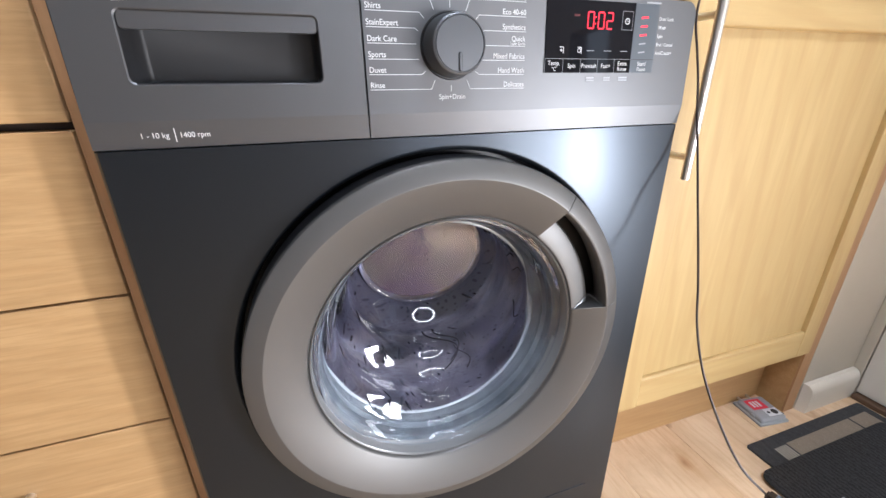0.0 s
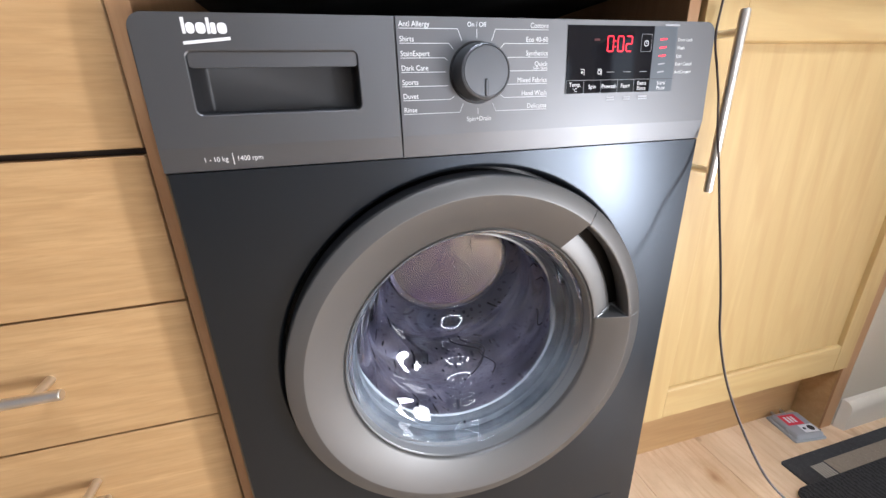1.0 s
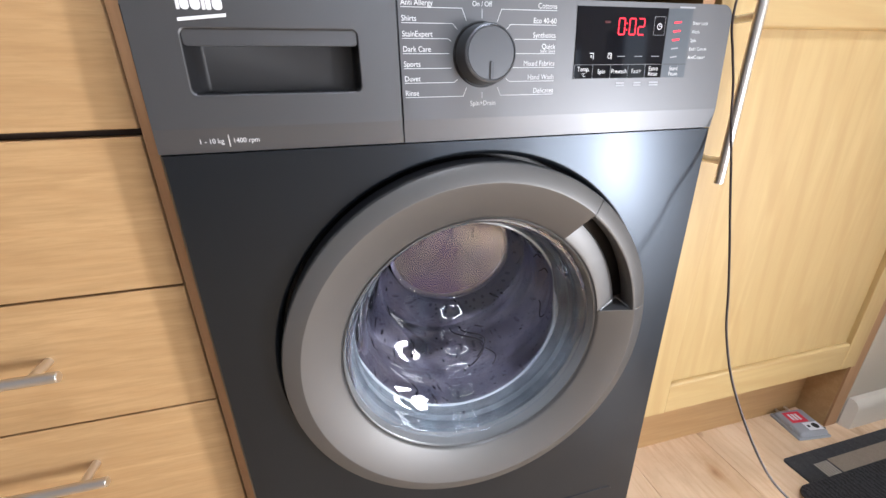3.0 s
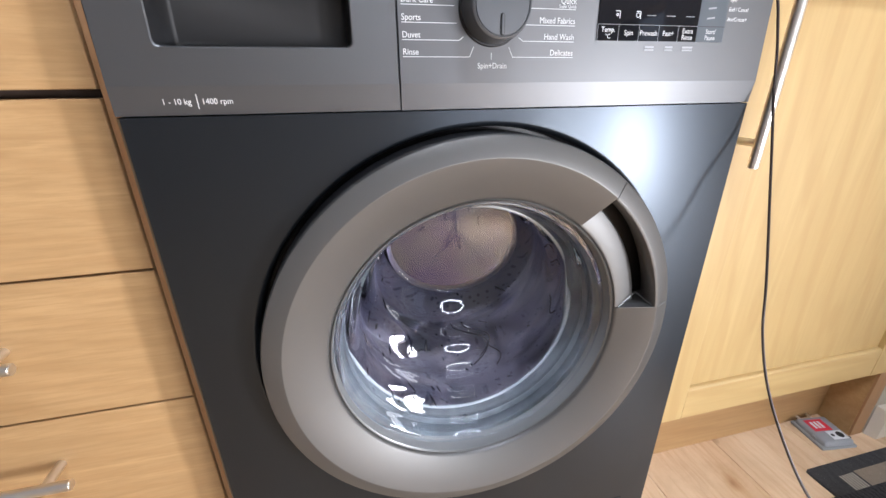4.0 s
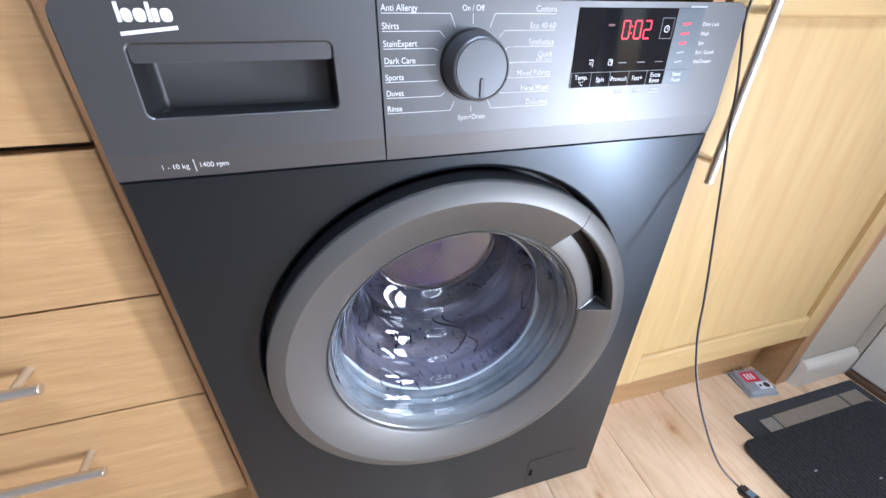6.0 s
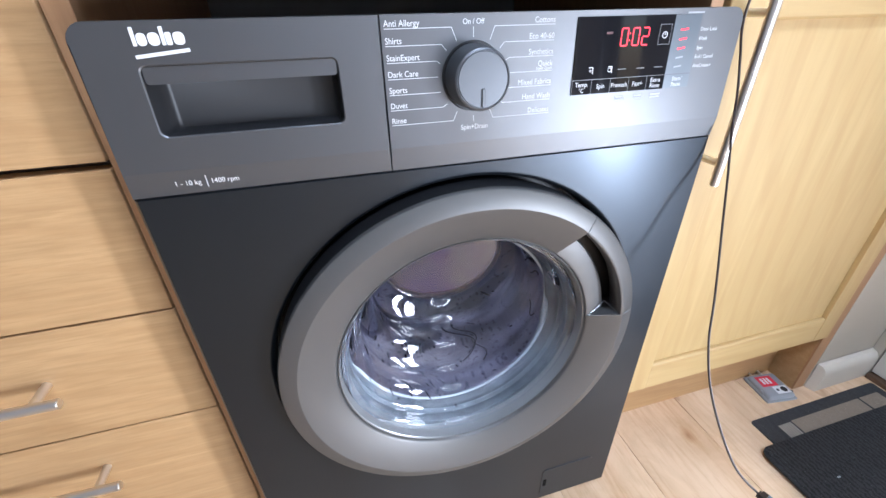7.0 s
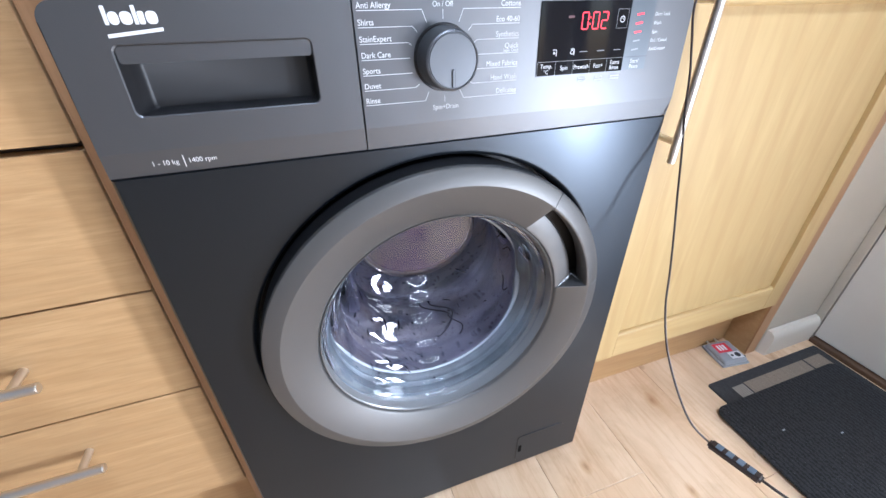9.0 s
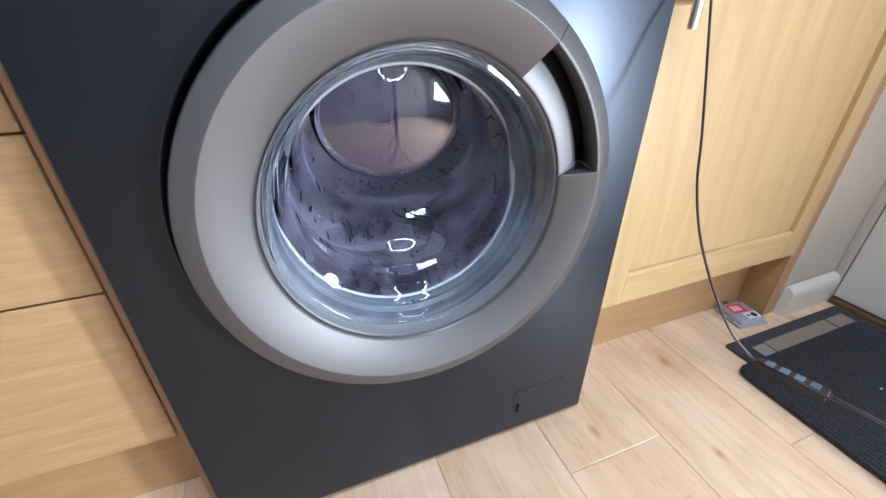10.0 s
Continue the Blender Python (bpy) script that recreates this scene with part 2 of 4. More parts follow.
def finish(bm, material, smooth=None):
    me = bpy.data.meshes.new("mesh")
    bmesh.ops.recalc_face_normals(bm, faces=bm.faces[:])
    bm.to_mesh(me)
    bm.free()
    for mm in (material if isinstance(material, (list, tuple)) else (material,)):
        me.materials.append(mm)
    if smooth is not None:
        me.polygons.foreach_set("use_smooth", [True] * len(me.polygons))
        me.set_sharp_from_angle(angle=radians(smooth))
    return me


def part(name, bm, material, parent=None, label="", smooth=None):
    ob = new(name, finish(bm, material, smooth))
    if parent:
        ob.parent = parent
    return tagged(ob, label)


def structure(name, bm, material, label, category, smooth=None):
    return tagged(new(name, finish(bm, material, smooth)), label, category, kind="structure")


def box(x0, x1, y0, y1, z0, z1, bevel=0.0, seg=2):
    bm = bmesh.new()
    bmesh.ops.create_cube(bm, size=1.0)
    for v in bm.verts:
        v.co = Vector(((x0 + x1) / 2 + v.co.x * (x1 - x0), (y0 + y1) / 2 + v.co.y * (y1 - y0), (z0 + z1) / 2 + v.co.z * (z1 - z0)))
    if bevel:
        bmesh.ops.bevel(bm, geom=bm.edges[:], offset=bevel, segments=seg, affect="EDGES", profile=0.5)
    return bm


def rod(a, b, r, n=20, bevel=0.0):
    """A round bar from a to b."""
    a, b = Vector(a), Vector(b)
    bm = bmesh.new()
    bmesh.ops.create_cone(bm, cap_ends=True, segments=n, radius1=r, radius2=r, depth=(b - a).length)
    if bevel:
        bmesh.ops.bevel(bm, geom=[e for e in bm.edges if len(e.link_faces) == 2 and any(len(f.verts) > 4 for f in e.link_faces)], offset=bevel, segments=2, affect="EDGES")
    q = (b - a).to_track_quat("Z", "Y").to_matrix().to_4x4()
    bm.transform(Matrix.Translation((a + b) / 2) @ q)
    return bm


def revolve(profile, cx, cz, a0=0.0, a1=360.0, n=128, closed=True):
    """A profile of (radius, y) turned round the axis along y through (cx, cz); angles from +x towards +z."""
    bm = bmesh.new()
    full = abs(a1 - a0 - 360) < 1e-6
    count = n if full else n + 1
    rows = []
    for i in range(count):
        a = radians(a0 + (a1 - a0) * i / n)
        rows.append([bm.verts.new((cx + r * math.cos(a), y, cz + r * math.sin(a))) for r, y in profile])
    m = len(profile)
    for i in range(n):
        p, q = rows[i], rows[(i + 1) % count]
        for j in range(m if closed else m - 1):
            bm.faces.new((p[j], p[(j + 1) % m], q[(j + 1) % m], q[j]))
    if not full and closed:
        bm.faces.new(rows[0])
        bm.faces.new(rows[-1])
    return bm


def rrect(x0, x1, z0, z1, r, k=6):
    """Points round a rectangle with rounded corners, 4 * (k + 1) of them."""
    pts = []
    for cx, cz, a in ((x1 - r, z1 - r, 0), (x0 + r, z1 - r, 90), (x0 + r, z0 + r, 180), (x1 - r, z0 + r, 270)):
        for i in range(k + 1):
            t = radians(a + 90 * i / k)
            pts.append((cx + r * math.cos(t), cz + r * math.sin(t)))
    return pts


def loft(loops, cap_first=False, cap_last=False, wrap=True):
    """Skins loops of (x, y, z) points that have the same count."""
    bm = bmesh.new()
    rows = [[bm.verts.new(p) for p in loop] for loop in loops]
    n = len(rows[0])
    for a, b in zip(rows, rows[1:]):
        for i in range(n if wrap else n - 1):
            bm.faces.new((a[i], a[(i + 1) % n], b[(i + 1) % n], b[i]))
    if cap_first:
        bm.faces.new(rows[0])
    if cap_last:
        bm.faces.new(rows[-1])
    return bm


def slab(outline, y_front, y_back, edge=0.0006):
    """A plate upright in xz with a small chamfer in front, from an outline of (x, z)."""
    cx = sum(p[0] for p in outline) / len(outline)
    cz = sum(p[1] for p in outline) / len(outline)

    def shrink(p):
        dx, dz = p[0] - cx, p[1] - cz
        d = math.hypot(dx, dz) or 1
        return (p[0] - dx / d * edge, p[1] - dz / d * edge)
    return loft([[(x, y_back, z) for x, z in outline], [(x, y_front + edge, z) for x, z in outline], [(*shrink(p)[:1], y_front, shrink(p)[1]) for p in outline]], True, True)


def tube(points, r, n=10):
    """A smooth cable through the points."""
    pts = [Vector(p) for p in points]
    path = []
    for i in range(len(pts) - 1):
        p0, p1, p2, p3 = pts[max(i - 1, 0)], pts[i], pts[i + 1], pts[min(i + 2, len(pts) - 1)]
        for k in range(8):
            t = k / 8
            path.append(0.5 * (2 * p1 + (p2 - p0) * t + (2 * p0 - 5 * p1 + 4 * p2 - p3) * t * t + (3 * p1 - p0 - 3 * p2 + p3) * t ** 3))
    path.append(pts[-1])
    loops, up = [], Vector((0, 1, 0.01)).normalized()
    for i, p in enumerate(path):
        d = (path[min(i + 1, len(path) - 1)] - path[max(i - 1, 0)]).normalized()
        side = d.cross(up).normalized()
        up = side.cross(d).normalized()
        loops.append([p + r * (math.cos(2 * math.pi * k / n) * side + math.sin(2 * math.pi * k / n) * up) for k in range(n)])
    return loft(loops, True, True)


def text_mesh(body, size, align, x, z, y, bold=0.0):
    """Lettering upright in xz, facing -y."""
    cu = bpy.data.curves.new("lettering", "FONT")
    cu.body, cu.size, cu.align_x, cu.align_y = body, size, align, "BOTTOM_BASELINE"
    cu.resolution_u = 3
    cu.offset = bold
    tmp = bpy.data.objects.new("lettering", cu)
    me = bpy.data.meshes.new_from_object(tmp)
    bpy.data.objects.remove(tmp)
    bm = bmesh.new()
    bm.from_mesh(me)
    bpy.data.meshes.remove(me)
    bm.transform(Matrix(((0.92, 0, 0, x), (0, 0, 1, y), (0, 1, 0, z), (0, 0, 0, 1))))
    return bm


# ---- the setting ----
structure("wall_kitchen", box(-1.8, 1.16, 0.62, 0.72, 0, 2.4), wall_paint, "plain taupe painted wall behind the kitchen units", "wall")
structure("wall_side", box(-1.9, -1.8, REAR - 0.1, 0.72, 0, 2.4), wall_paint, "plain taupe painted side wall", "wall")
def side_wall():
    (a0, a1, z0, z1), (b0, b1, _, _) = SIDE_OPENINGS
    bm = bmesh.new()
    for a in ((REAR - 0.1, 0.72, 0, z0), (REAR - 0.1, 0.72, z1, 2.4), (REAR - 0.1, b0, z0, z1), (b1, a0, z0, z1), (a1, 0.72, z0, z1)):
        b = box(1.16, 1.26, a[0], a[1], a[2], a[3])
        me = bpy.data.meshes.new("tmp")
        b.to_mesh(me)
        b.free()
        bm.from_mesh(me)
        bpy.data.meshes.remove(me)
    structure("wall_door_side", bm, wall_paint, "plain painted wall with two unseen openings added for lamps", "wall")


side_wall()
structure("ceiling", box(-1.9, 1.26, REAR - 0.1, 0.72, 2.4, 2.5), wall_paint, "plain white ceiling", "ceiling")


structure("wall_rear", box(-1.8, 1.16, REAR - 0.1, REAR, 0, 2.4), wall_paint, "plain taupe painted rear wall", "wall")
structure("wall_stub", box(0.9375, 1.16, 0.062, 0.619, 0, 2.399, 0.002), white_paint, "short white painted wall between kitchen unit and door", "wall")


def skirting():
    prof = [(0.0602, 0.0), (0.0405, 0.0), (0.0395, 0.056), (0.0415, 0.066), (0.0455, 0.073), (0.051, 0.078), (0.0602, 0.0795)]
    loops = [[(0.9385 + 0.35 * (0.062 - y), y, z) for y, z in prof], [(1.1285, y, z) for y, z in prof]]
    structure("skirting_board", loft(loops, True, True), skirting_paint, "white painted skirting board with a rounded top and splayed end", "skirting", 20)


skirting()
structure("door_frame", box(1.130, 1.159, 0.0400, 0.0615, 0.0, 2.05, 0.002), white_paint, "white painted upright door frame", "door frame")
door_1 = structure("door_1", box(1.130, 1.158, -0.86, 0.0375, 0.0175, 2.02, 0.002), upvc, "closed white plastic back door", "door")
structure("threshold", box(1.116, 1.158, -0.88, 0.0380, 0.0, 0.014, 0.003), mat("brown_threshold", (0.10, 0.055, 0.03), 0.5), "dark brown threshold strip under the white door", "threshold")
structure("worktop", box(-1.2, 0.912, 0.03, 0.619, 0.913, 0.952, 0.004), mat("dark_worktop", (0.03, 0.028, 0.027), 0.35), "dark kitchen worktop over the units", "worktop")


# ---- drawer unit ----
DX1, DFACE = -0.3315, 0.058


def bar_handle_parts(owner, a, b, posts, r=0.006):
    h = part("handle", rod(a, b, r, 24, 0.0012), steel, owner, "round brushed steel bar handle", 30)
    for p, q in posts:
        part("post", rod(p, q, 0.0048, 14), steel, h, "", 30)
    return h


def drawer_unit():
    u = thing("drawer_unit", "oak veneer drawer unit with steel bar handles", "drawer unit")
    part("carcass", box(-0.93, -0.335, 0.080, 0.60, 0.155, 0.910), carcass, u, "dark inner carcass")
    part("end_panel", box(-0.3300, -0.310, DFACE + 0.002, 0.60, 0.0, 0.910, 0.001), oak_edge, u, "reddish oak edging beside the washing machine")
    part("plinth", box(-0.93, -0.3303, 0.116, 0.134, 0.0, 0.152), plinth_oak, u, "oak plinth board")
    for z0, z1, hz in ((0.7335, 0.906, None), (0.5645, 0.7262, None), (0.3995, 0.5620, 0.490), (0.167, 0.3970, 0.334)):
        d = part("drawer_front", box(-0.925, DX1, DFACE, DFACE + 0.019, z0, z1, 0.0012), oak_h, u, "flat oak veneer drawer front")
        if hz:
            bar_handle_parts(d, (-0.80, 0.024, hz), (-0.456, 0.024, hz), [((x, 0.026, hz), (x, DFACE + 0.002, hz)) for x in (-0.483, -0.773)])
    return u


drawer_unit()


# ---- cupboard with the shaker door ----
def cupboard():
    u = thing("kitchen_cupboard", "pale oak cupboard with a closed shaker door", "cupboard")
    part("side_panel", box(0.313, 0.331, 0.064, 0.60, 0.0, 0.910, 0.001), oak_edge, u)
    end = part("side_panel", box(0.900, 0.9355, 0.066, 0.60, 0.0, 0.910, 0.001), plinth_oak, u, "oak end panel that reaches the floor")
    part("edging", box(0.9005, 0.9350, 0.0615, 0.0662, 0.0, 0.9095, 0.0008), oak_edge, end, "reddish oak edging strip")
    part("carcass", box(0.335, 0.8995, 0.082, 0.60, 0.16, 0.910), carcass, u, "dark inner carcass")
    part("plinth", box(0.331, 0.8995, 0.128, 0.146, 0.0, 0.164), plinth_oak, u, "oak plinth board")
    x0, x1, z0, z1 = 0.336, 0.905, 0.178, 0.906
    ix0, ix1, iz0, iz1 = 0.404, 0.860, 0.245, 0.829
    d = part("door", box(ix0 - 0.004, ix1 + 0.004, 0.0675, 0.078, iz0 - 0.004, iz1 + 0.004), oak_v, u, "recessed pale oak door panel")
    part("stile", box(x0, ix0, 0.058, 0.0795, z0, z1, 0.0012), oak_v, d)
    part("stile", box(ix1, x1, 0.058, 0.0795, z0, z1, 0.0012), oak_v, d)
    for sz, out, inn in ((1, z0, iz0), (-1, z1, iz1)):
        prof = [(0.0795, out), (0.0597, out), (0.0585, out + sz * 0.0012), (0.0585, inn - sz * 0.0045), (0.0592, inn - sz * 0.0026), (0.0615, inn - sz * 0.0004), (0.0795, inn)]
        part("rail", loft([[(x, y, z) for y, z in prof] for x in (ix0 + 0.0006, ix1 - 0.0006)], True, True), oak_r, d, "", 20)
    h = part("handle", rod((0.362, 0.026, 0.634), (0.362, 0.026, 0.8635), 0.006, 24, 0.0012), steel, u, "upright brushed steel bar handle", 30)
    for z in (0.664, 0.838):
        part("post", rod((0.362, 0.028, z), (0.362, 0.060, z), 0.0048, 14), steel, h, "", 30)


cupboard()


# ---- washing machine ----
CX, CZ = -0.0005, 0.4625
wm = thing("washing_machine", "dark grey front-loading washing machine, running, door closed", "washing machine")


def lean(bm):
    """The control panel leans back towards its top and tucks in at its lower edge."""
    for v in bm.verts:
        z = v.co.z
        v.co.y += 0.058 * (z - 0.736) if z > 0.736 else 0.11 * (0.736 - z)
    return bm


def body():
    n = 160
    ring = lambda r, y: [(CX + r * math.cos(2 * math.pi * i / n), y, CZ + r * math.sin(2 * math.pi * i / n)) for i in range(n)]

    def rect(x, z0, z1, y):
        out = []
        for i in range(n):
            a = 2 * math.pi * i / n
            c, s = math.cos(a), math.sin(a)
            k = min(((x - CX) if c > 0 else (x + CX)) / max(abs(c), 1e-9), ((z1 - CZ) if s > 0 else (CZ - z0)) / max(abs(s), 1e-9))
            out.append([CX + k * c, y, CZ + k * s])
        for tx, tz in ((x, z0), (x, z1), (-x, z0), (-x, z1)):
            min(out, key=lambda p: (p[0] - tx) ** 2 + (p[2] - tz) ** 2)[::2] = [tx, tz]
        return out
    loops = [rect(0.300, 0.012, 0.7135, 0.55), rect(0.300, 0.012, 0.7135, 0.006), rect(0.2992, 0.0128, 0.7135, 0.0025), rect(0.2965, 0.0155, 0.7132, 0.0), ring(0.2412, 0.0), ring(0.2405, 0.0), ring(0.2385, 0.0009), ring(0.2365, 0.0036), ring(0.2354, 0.0085), ring(0.2350, 0.0150)]
    b = part("body", loft(loops, True), anthracite, wm, "anthracite metallic sheet steel casing", 35)
    part("door_recess", revolve([(0.2350, 0.0150), (0.2346, 0.035), (0.205, 0.035)], CX, CZ, closed=False), black, b, "black gap round the door", 40)
    part("top_panel", box(-0.299, 0.299, 0.070, 0.55, 0.7145, 0.8435, 0.004), anthracite, wm, "flat dark top panel")
    part("lid", box(-0.2985, 0.2985, 0.0215, 0.0695, 0.835, 0.8435, 0.002), anthracite, wm)
    for x in (-0.25, 0.25):
        for y in (0.06, 0.5):
            part("foot", rod((x, y, 0.0), (x, y, 0.014), 0.022), black, wm)
    f = part("filter_flap", slab(rrect(0.152, 0.2565, 0.026, 0.108, 0.008), -0.0012, 0.002, 0.0008), anthracite, wm, "small service flap at the foot", 30)
    part("slot", slab(rrect(0.1560, 0.1628, 0.0575, 0.0780, 0.0024), -0.0020, -0.0008, 0.0001), gap_black, f, "dark oval key slot")
    part("gap", slab(rrect(0.151, 0.2575, 0.025, 0.109, 0.0085), -0.0003, 0.0015, 0.0001), black, f)


body()
PZ0, PZ1 = 0.7142, 0.845


def panel_fascia():
    def front(x0, x1, left_round, right_round):
        """Outline with rounded upper outer corners, and a rounded edge."""
        r = 0.013
        def loop(ins, y):
            pts = [(x0 + ins, PZ0 + ins * 0.6), (x1 - ins, PZ0 + ins * 0.6), (x1 - ins, 0.736)]
            pts += [(x1 - ins - r + r * math.cos(radians(a)), PZ1 - ins - r + r * math.sin(radians(a))) for a in range(0, 91, 15)] if right_round else [(x1 - ins, PZ1 - ins)]
            pts += [(x0 + ins + r - r * math.sin(radians(a)), PZ1 - ins - r + r * math.cos(radians(a))) for a in range(0, 91, 15)] if left_round else [(x0 + ins, PZ1 - ins)]
            pts += [(x0 + ins, 0.736)]
            return [(x, y, z) for x, z in pts]
        return loop
    lp = front(-0.0794, 0.3, False, True)
    bm = loft([lp(0, 0.02), lp(0, 0.002), lp(0.0001, 0.0003), lp(0.0004, 0.0)], True, False)
    # the face is cut at the bend so that it stays flat above it
    bm.verts.ensure_lookup_table()
    k = len(lp(0, 0))
    vs = bm.verts[-k:]
    bm.faces.new((vs[0], vs[1], vs[2], vs[k - 1]))
    bm.faces.new(vs[2:k])
    return part("control_panel", lean(bm), panel_mat, wm, "anthracite control panel with white lettering", 6)


panel = panel_fascia()


def detergent_drawer():
    x0, x1 = -0.3, -0.0797
    k = 6
    outer = rrect(x0, x1, PZ0, PZ1, 0.0006, k)
    r = 0.013
    # only the outer upper corner is round
    for i in range(k + 1):
        t = radians(90 + 90 * i / k)
        outer[k + 1 + i] = (x0 + r + r * math.cos(t), PZ1 - r + r * math.sin(t))
    ins = lambda p, d: (p[0] + (d if p[0] < -0.19 else -d), p[1] + (d if p[1] < 0.78 else -d))
    hole = rrect(-0.2625, -0.1165, 0.7625, 0.816, 0.006, k)
    hole2 = rrect(-0.2615, -0.1175, 0.7635, 0.815, 0.0055, k)
    deep = rrect(-0.2540, -0.1200, 0.7640, 0.8140, 0.003, k)
    flat = [(ins(p, 0.0012)[0], 0.736 if p[1] < 0.735 else ins(p, 0.0012)[1]) for p in outer]
    bm = loft([[(x, 0.02, z) for x, z in outer], [(x, 0.002, z) for x, z in outer], [(*ins(p, 0.0004)[:1], 0.0, ins(p, 0.0004)[1]) for p in outer],
               [(x, 0.0, z) for x, z in flat], [(x, 0.0, z) for x, z in hole], [(x, 0.001, z) for x, z in hole2]], False)
    d = part("detergent_drawer", lean(bm), panel_mat, wm, "anthracite detergent drawer front with a grip recess", 6)
    bm = loft([[(x, 0.001, z) for x, z in hole2], [(x, 0.010, z) for x, z in rrect(-0.2580, -0.1185, 0.7638, 0.8142, 0.004, k)], [(x, 0.022, z) for x, z in deep], [(x, 0.0245, z) for x, z in rrect(-0.2510, -0.1225, 0.7655, 0.8125, 0.003, k)]], False, True)
    part("grip_recess", lean(bm), recess_mat, d, "dark glossy grip recess, taken near black for its shade", 40)
    part("grip_lip", lean(slab(rrect(-0.2610, -0.1178, 0.8020, 0.8147, 0.003), 0.0014, 0.006, 0.0008)), panel_mat, d, "", 30)
    return d


drawer = detergent_drawer()


def put_text(body_text, x, z, size, align, owner, y=-0.0004, material=None, bold=0.0):
    ob = part("lettering", lean(text_mesh(body_text, size, align, x, z, y, bold)), material or print_white, owner)
    return ob


def stroke(x0, z0, x1, z1, w, owner, y=-0.0004, material=None, name="print_line"):
    d = Vector((x1 - x0, z1 - z0))
    nrm = Vector((-d.y, d.x)).normalized() * w / 2
    bm = bmesh.new()
    bm.faces.new([bm.verts.new((px, y, pz)) for px, pz in ((x0 + nrm.x, z0 + nrm.y), (x1 + nrm.x, z1 + nrm.y), (x1 - nrm.x, z1 - nrm.y), (x0 - nrm.x, z0 - nrm.y))])
    return part(name, lean(bm), material or print_white, owner)


# maker's mark as plain white shapes
def plain_mark():
    y = -0.0006
    for pts in (rrect(-0.2595, -0.2570, 0.8285, 0.8408, 0.0005), rrect(-0.2565, -0.2500, 0.8285, 0.8370, 0.003), rrect(-0.2490, -0.2415, 0.8285, 0.8370, 0.003),
                rrect(-0.2405, -0.2380, 0.8285, 0.8408, 0.0005), rrect(-0.2375, -0.2335, 0.8285, 0.8370, 0.0012), rrect(-0.2325, -0.2250, 0.8285, 0.8370, 0.003)):
        part("mark", lean(slab(pts, y, 0.0, 0.0002)), print_white, drawer)
    part("mark", lean(slab([(-0.2235, 0.8262), (-0.2605, 0.8225), (-0.2605, 0.8200), (-0.2235, 0.8237)], y, 0.0, 0.0002)), print_white, drawer)


plain_mark()
put_text("1 - 10 kg", -0.2650, 0.7225, 0.0063, "LEFT", drawer, -0.0008)
stroke(-0.2400, 0.7190, -0.2400, 0.7300, 0.0006, drawer)
put_text("1400 rpm", -0.2370, 0.7225, 0.0063, "LEFT", drawer, -0.0008)

KX, KZ = 0.0020, 0.7945
LZ = [0.8345 - 0.0129 * i for i in range(7)]
LEFT = ("Anti Allergy", "Shirts", "StainExpert", "Dark Care", "Sports", "Duvet", "Rinse")
RIGHT = ("Cottons", "Eco 40-60", "Synthetics", "Quick", "Mixed Fabrics", "Hand Wash", "Delicates")
for i, z in enumerate(LZ):
    ang = radians(118 + 20.5 * i)
    ex, ez = KX + 0.0335 * math.cos(ang), KZ + 0.0335 * math.sin(ang)
    bx = -0.018 - 0.0095 * (3 - abs(i - 3)) ** 0.6
    for s, names, ends in ((-1, LEFT, -0.0765), (1, RIGHT, 0.0815)):
        kx = KX + s * (KX - bx)
        if abs(i - 3) < 1:
            stroke(ends, z, KX + s * 0.0335, z, 0.00045, panel)
        else:
            stroke(ends, z, kx, z, 0.00045, panel)
            stroke(kx, z, KX + s * (KX - ex), ez, 0.00045, panel)
        if names[i] == "Quick":
            put_text("Quick", ends, z + 0.0043, 0.0068, "RIGHT", panel)
            put_text("Super Quick", ends, z + 0.0012, 0.0036, "RIGHT", panel)
        else:
            put_text(names[i], ends, z + 0.0016, 0.0068, "LEFT" if s < 0 else "RIGHT", panel)
put_text("On / Off", KX, 0.8365, 0.0062, "CENTER", panel)
stroke(KX, 0.8345, KX, 0.8265, 0.00045, panel)
put_text("Spin+Drain", KX + 0.001, 0.7480, 0.0066, "CENTER", panel)
stroke(KX, 0.7605, KX, 0.7550, 0.00045, panel)


def knob():
    prof = [(0.0, 0.004), (0.0272, 0.004), (0.0275, -0.003), (0.0270, -0.006), (0.0262, -0.0215), (0.0252, -0.0245), (0.0236, -0.0255), (0.0232, -0.0246), (0.0227, -0.0246), (0.0223, -0.0256), (0.0, -0.0260)]
    bm = revolve(prof, KX, KZ, n=72, closed=False)
    bmesh.ops.remove_doubles(bm, verts=bm.verts[:], dist=1e-6)
    k = part("knob", lean(bm), knob_mat, panel, "round metallic grey programme knob", 28)
    part("pointer", lean(slab(rrect(KX - 0.0016, KX + 0.0016, KZ - 0.0225, KZ - 0.0065, 0.0015), -0.0268, -0.025, 0.0003)), black, k, "dark outlined pointer notch")
    part("pointer_fill", lean(slab(rrect(KX - 0.0009, KX + 0.0009, KZ - 0.0219, KZ - 0.0071, 0.0008), -0.0272, -0.0255, 0.0002)), knob_mat, k)
    part("base_ring", lean(revolve([(0.0276, 0.002), (0.0296, 0.002), (0.0296, -0.001), (0.0288, -0.0022), (0.0276, -0.0022)], KX, KZ, n=72)), black, k, "", 40)


knob()


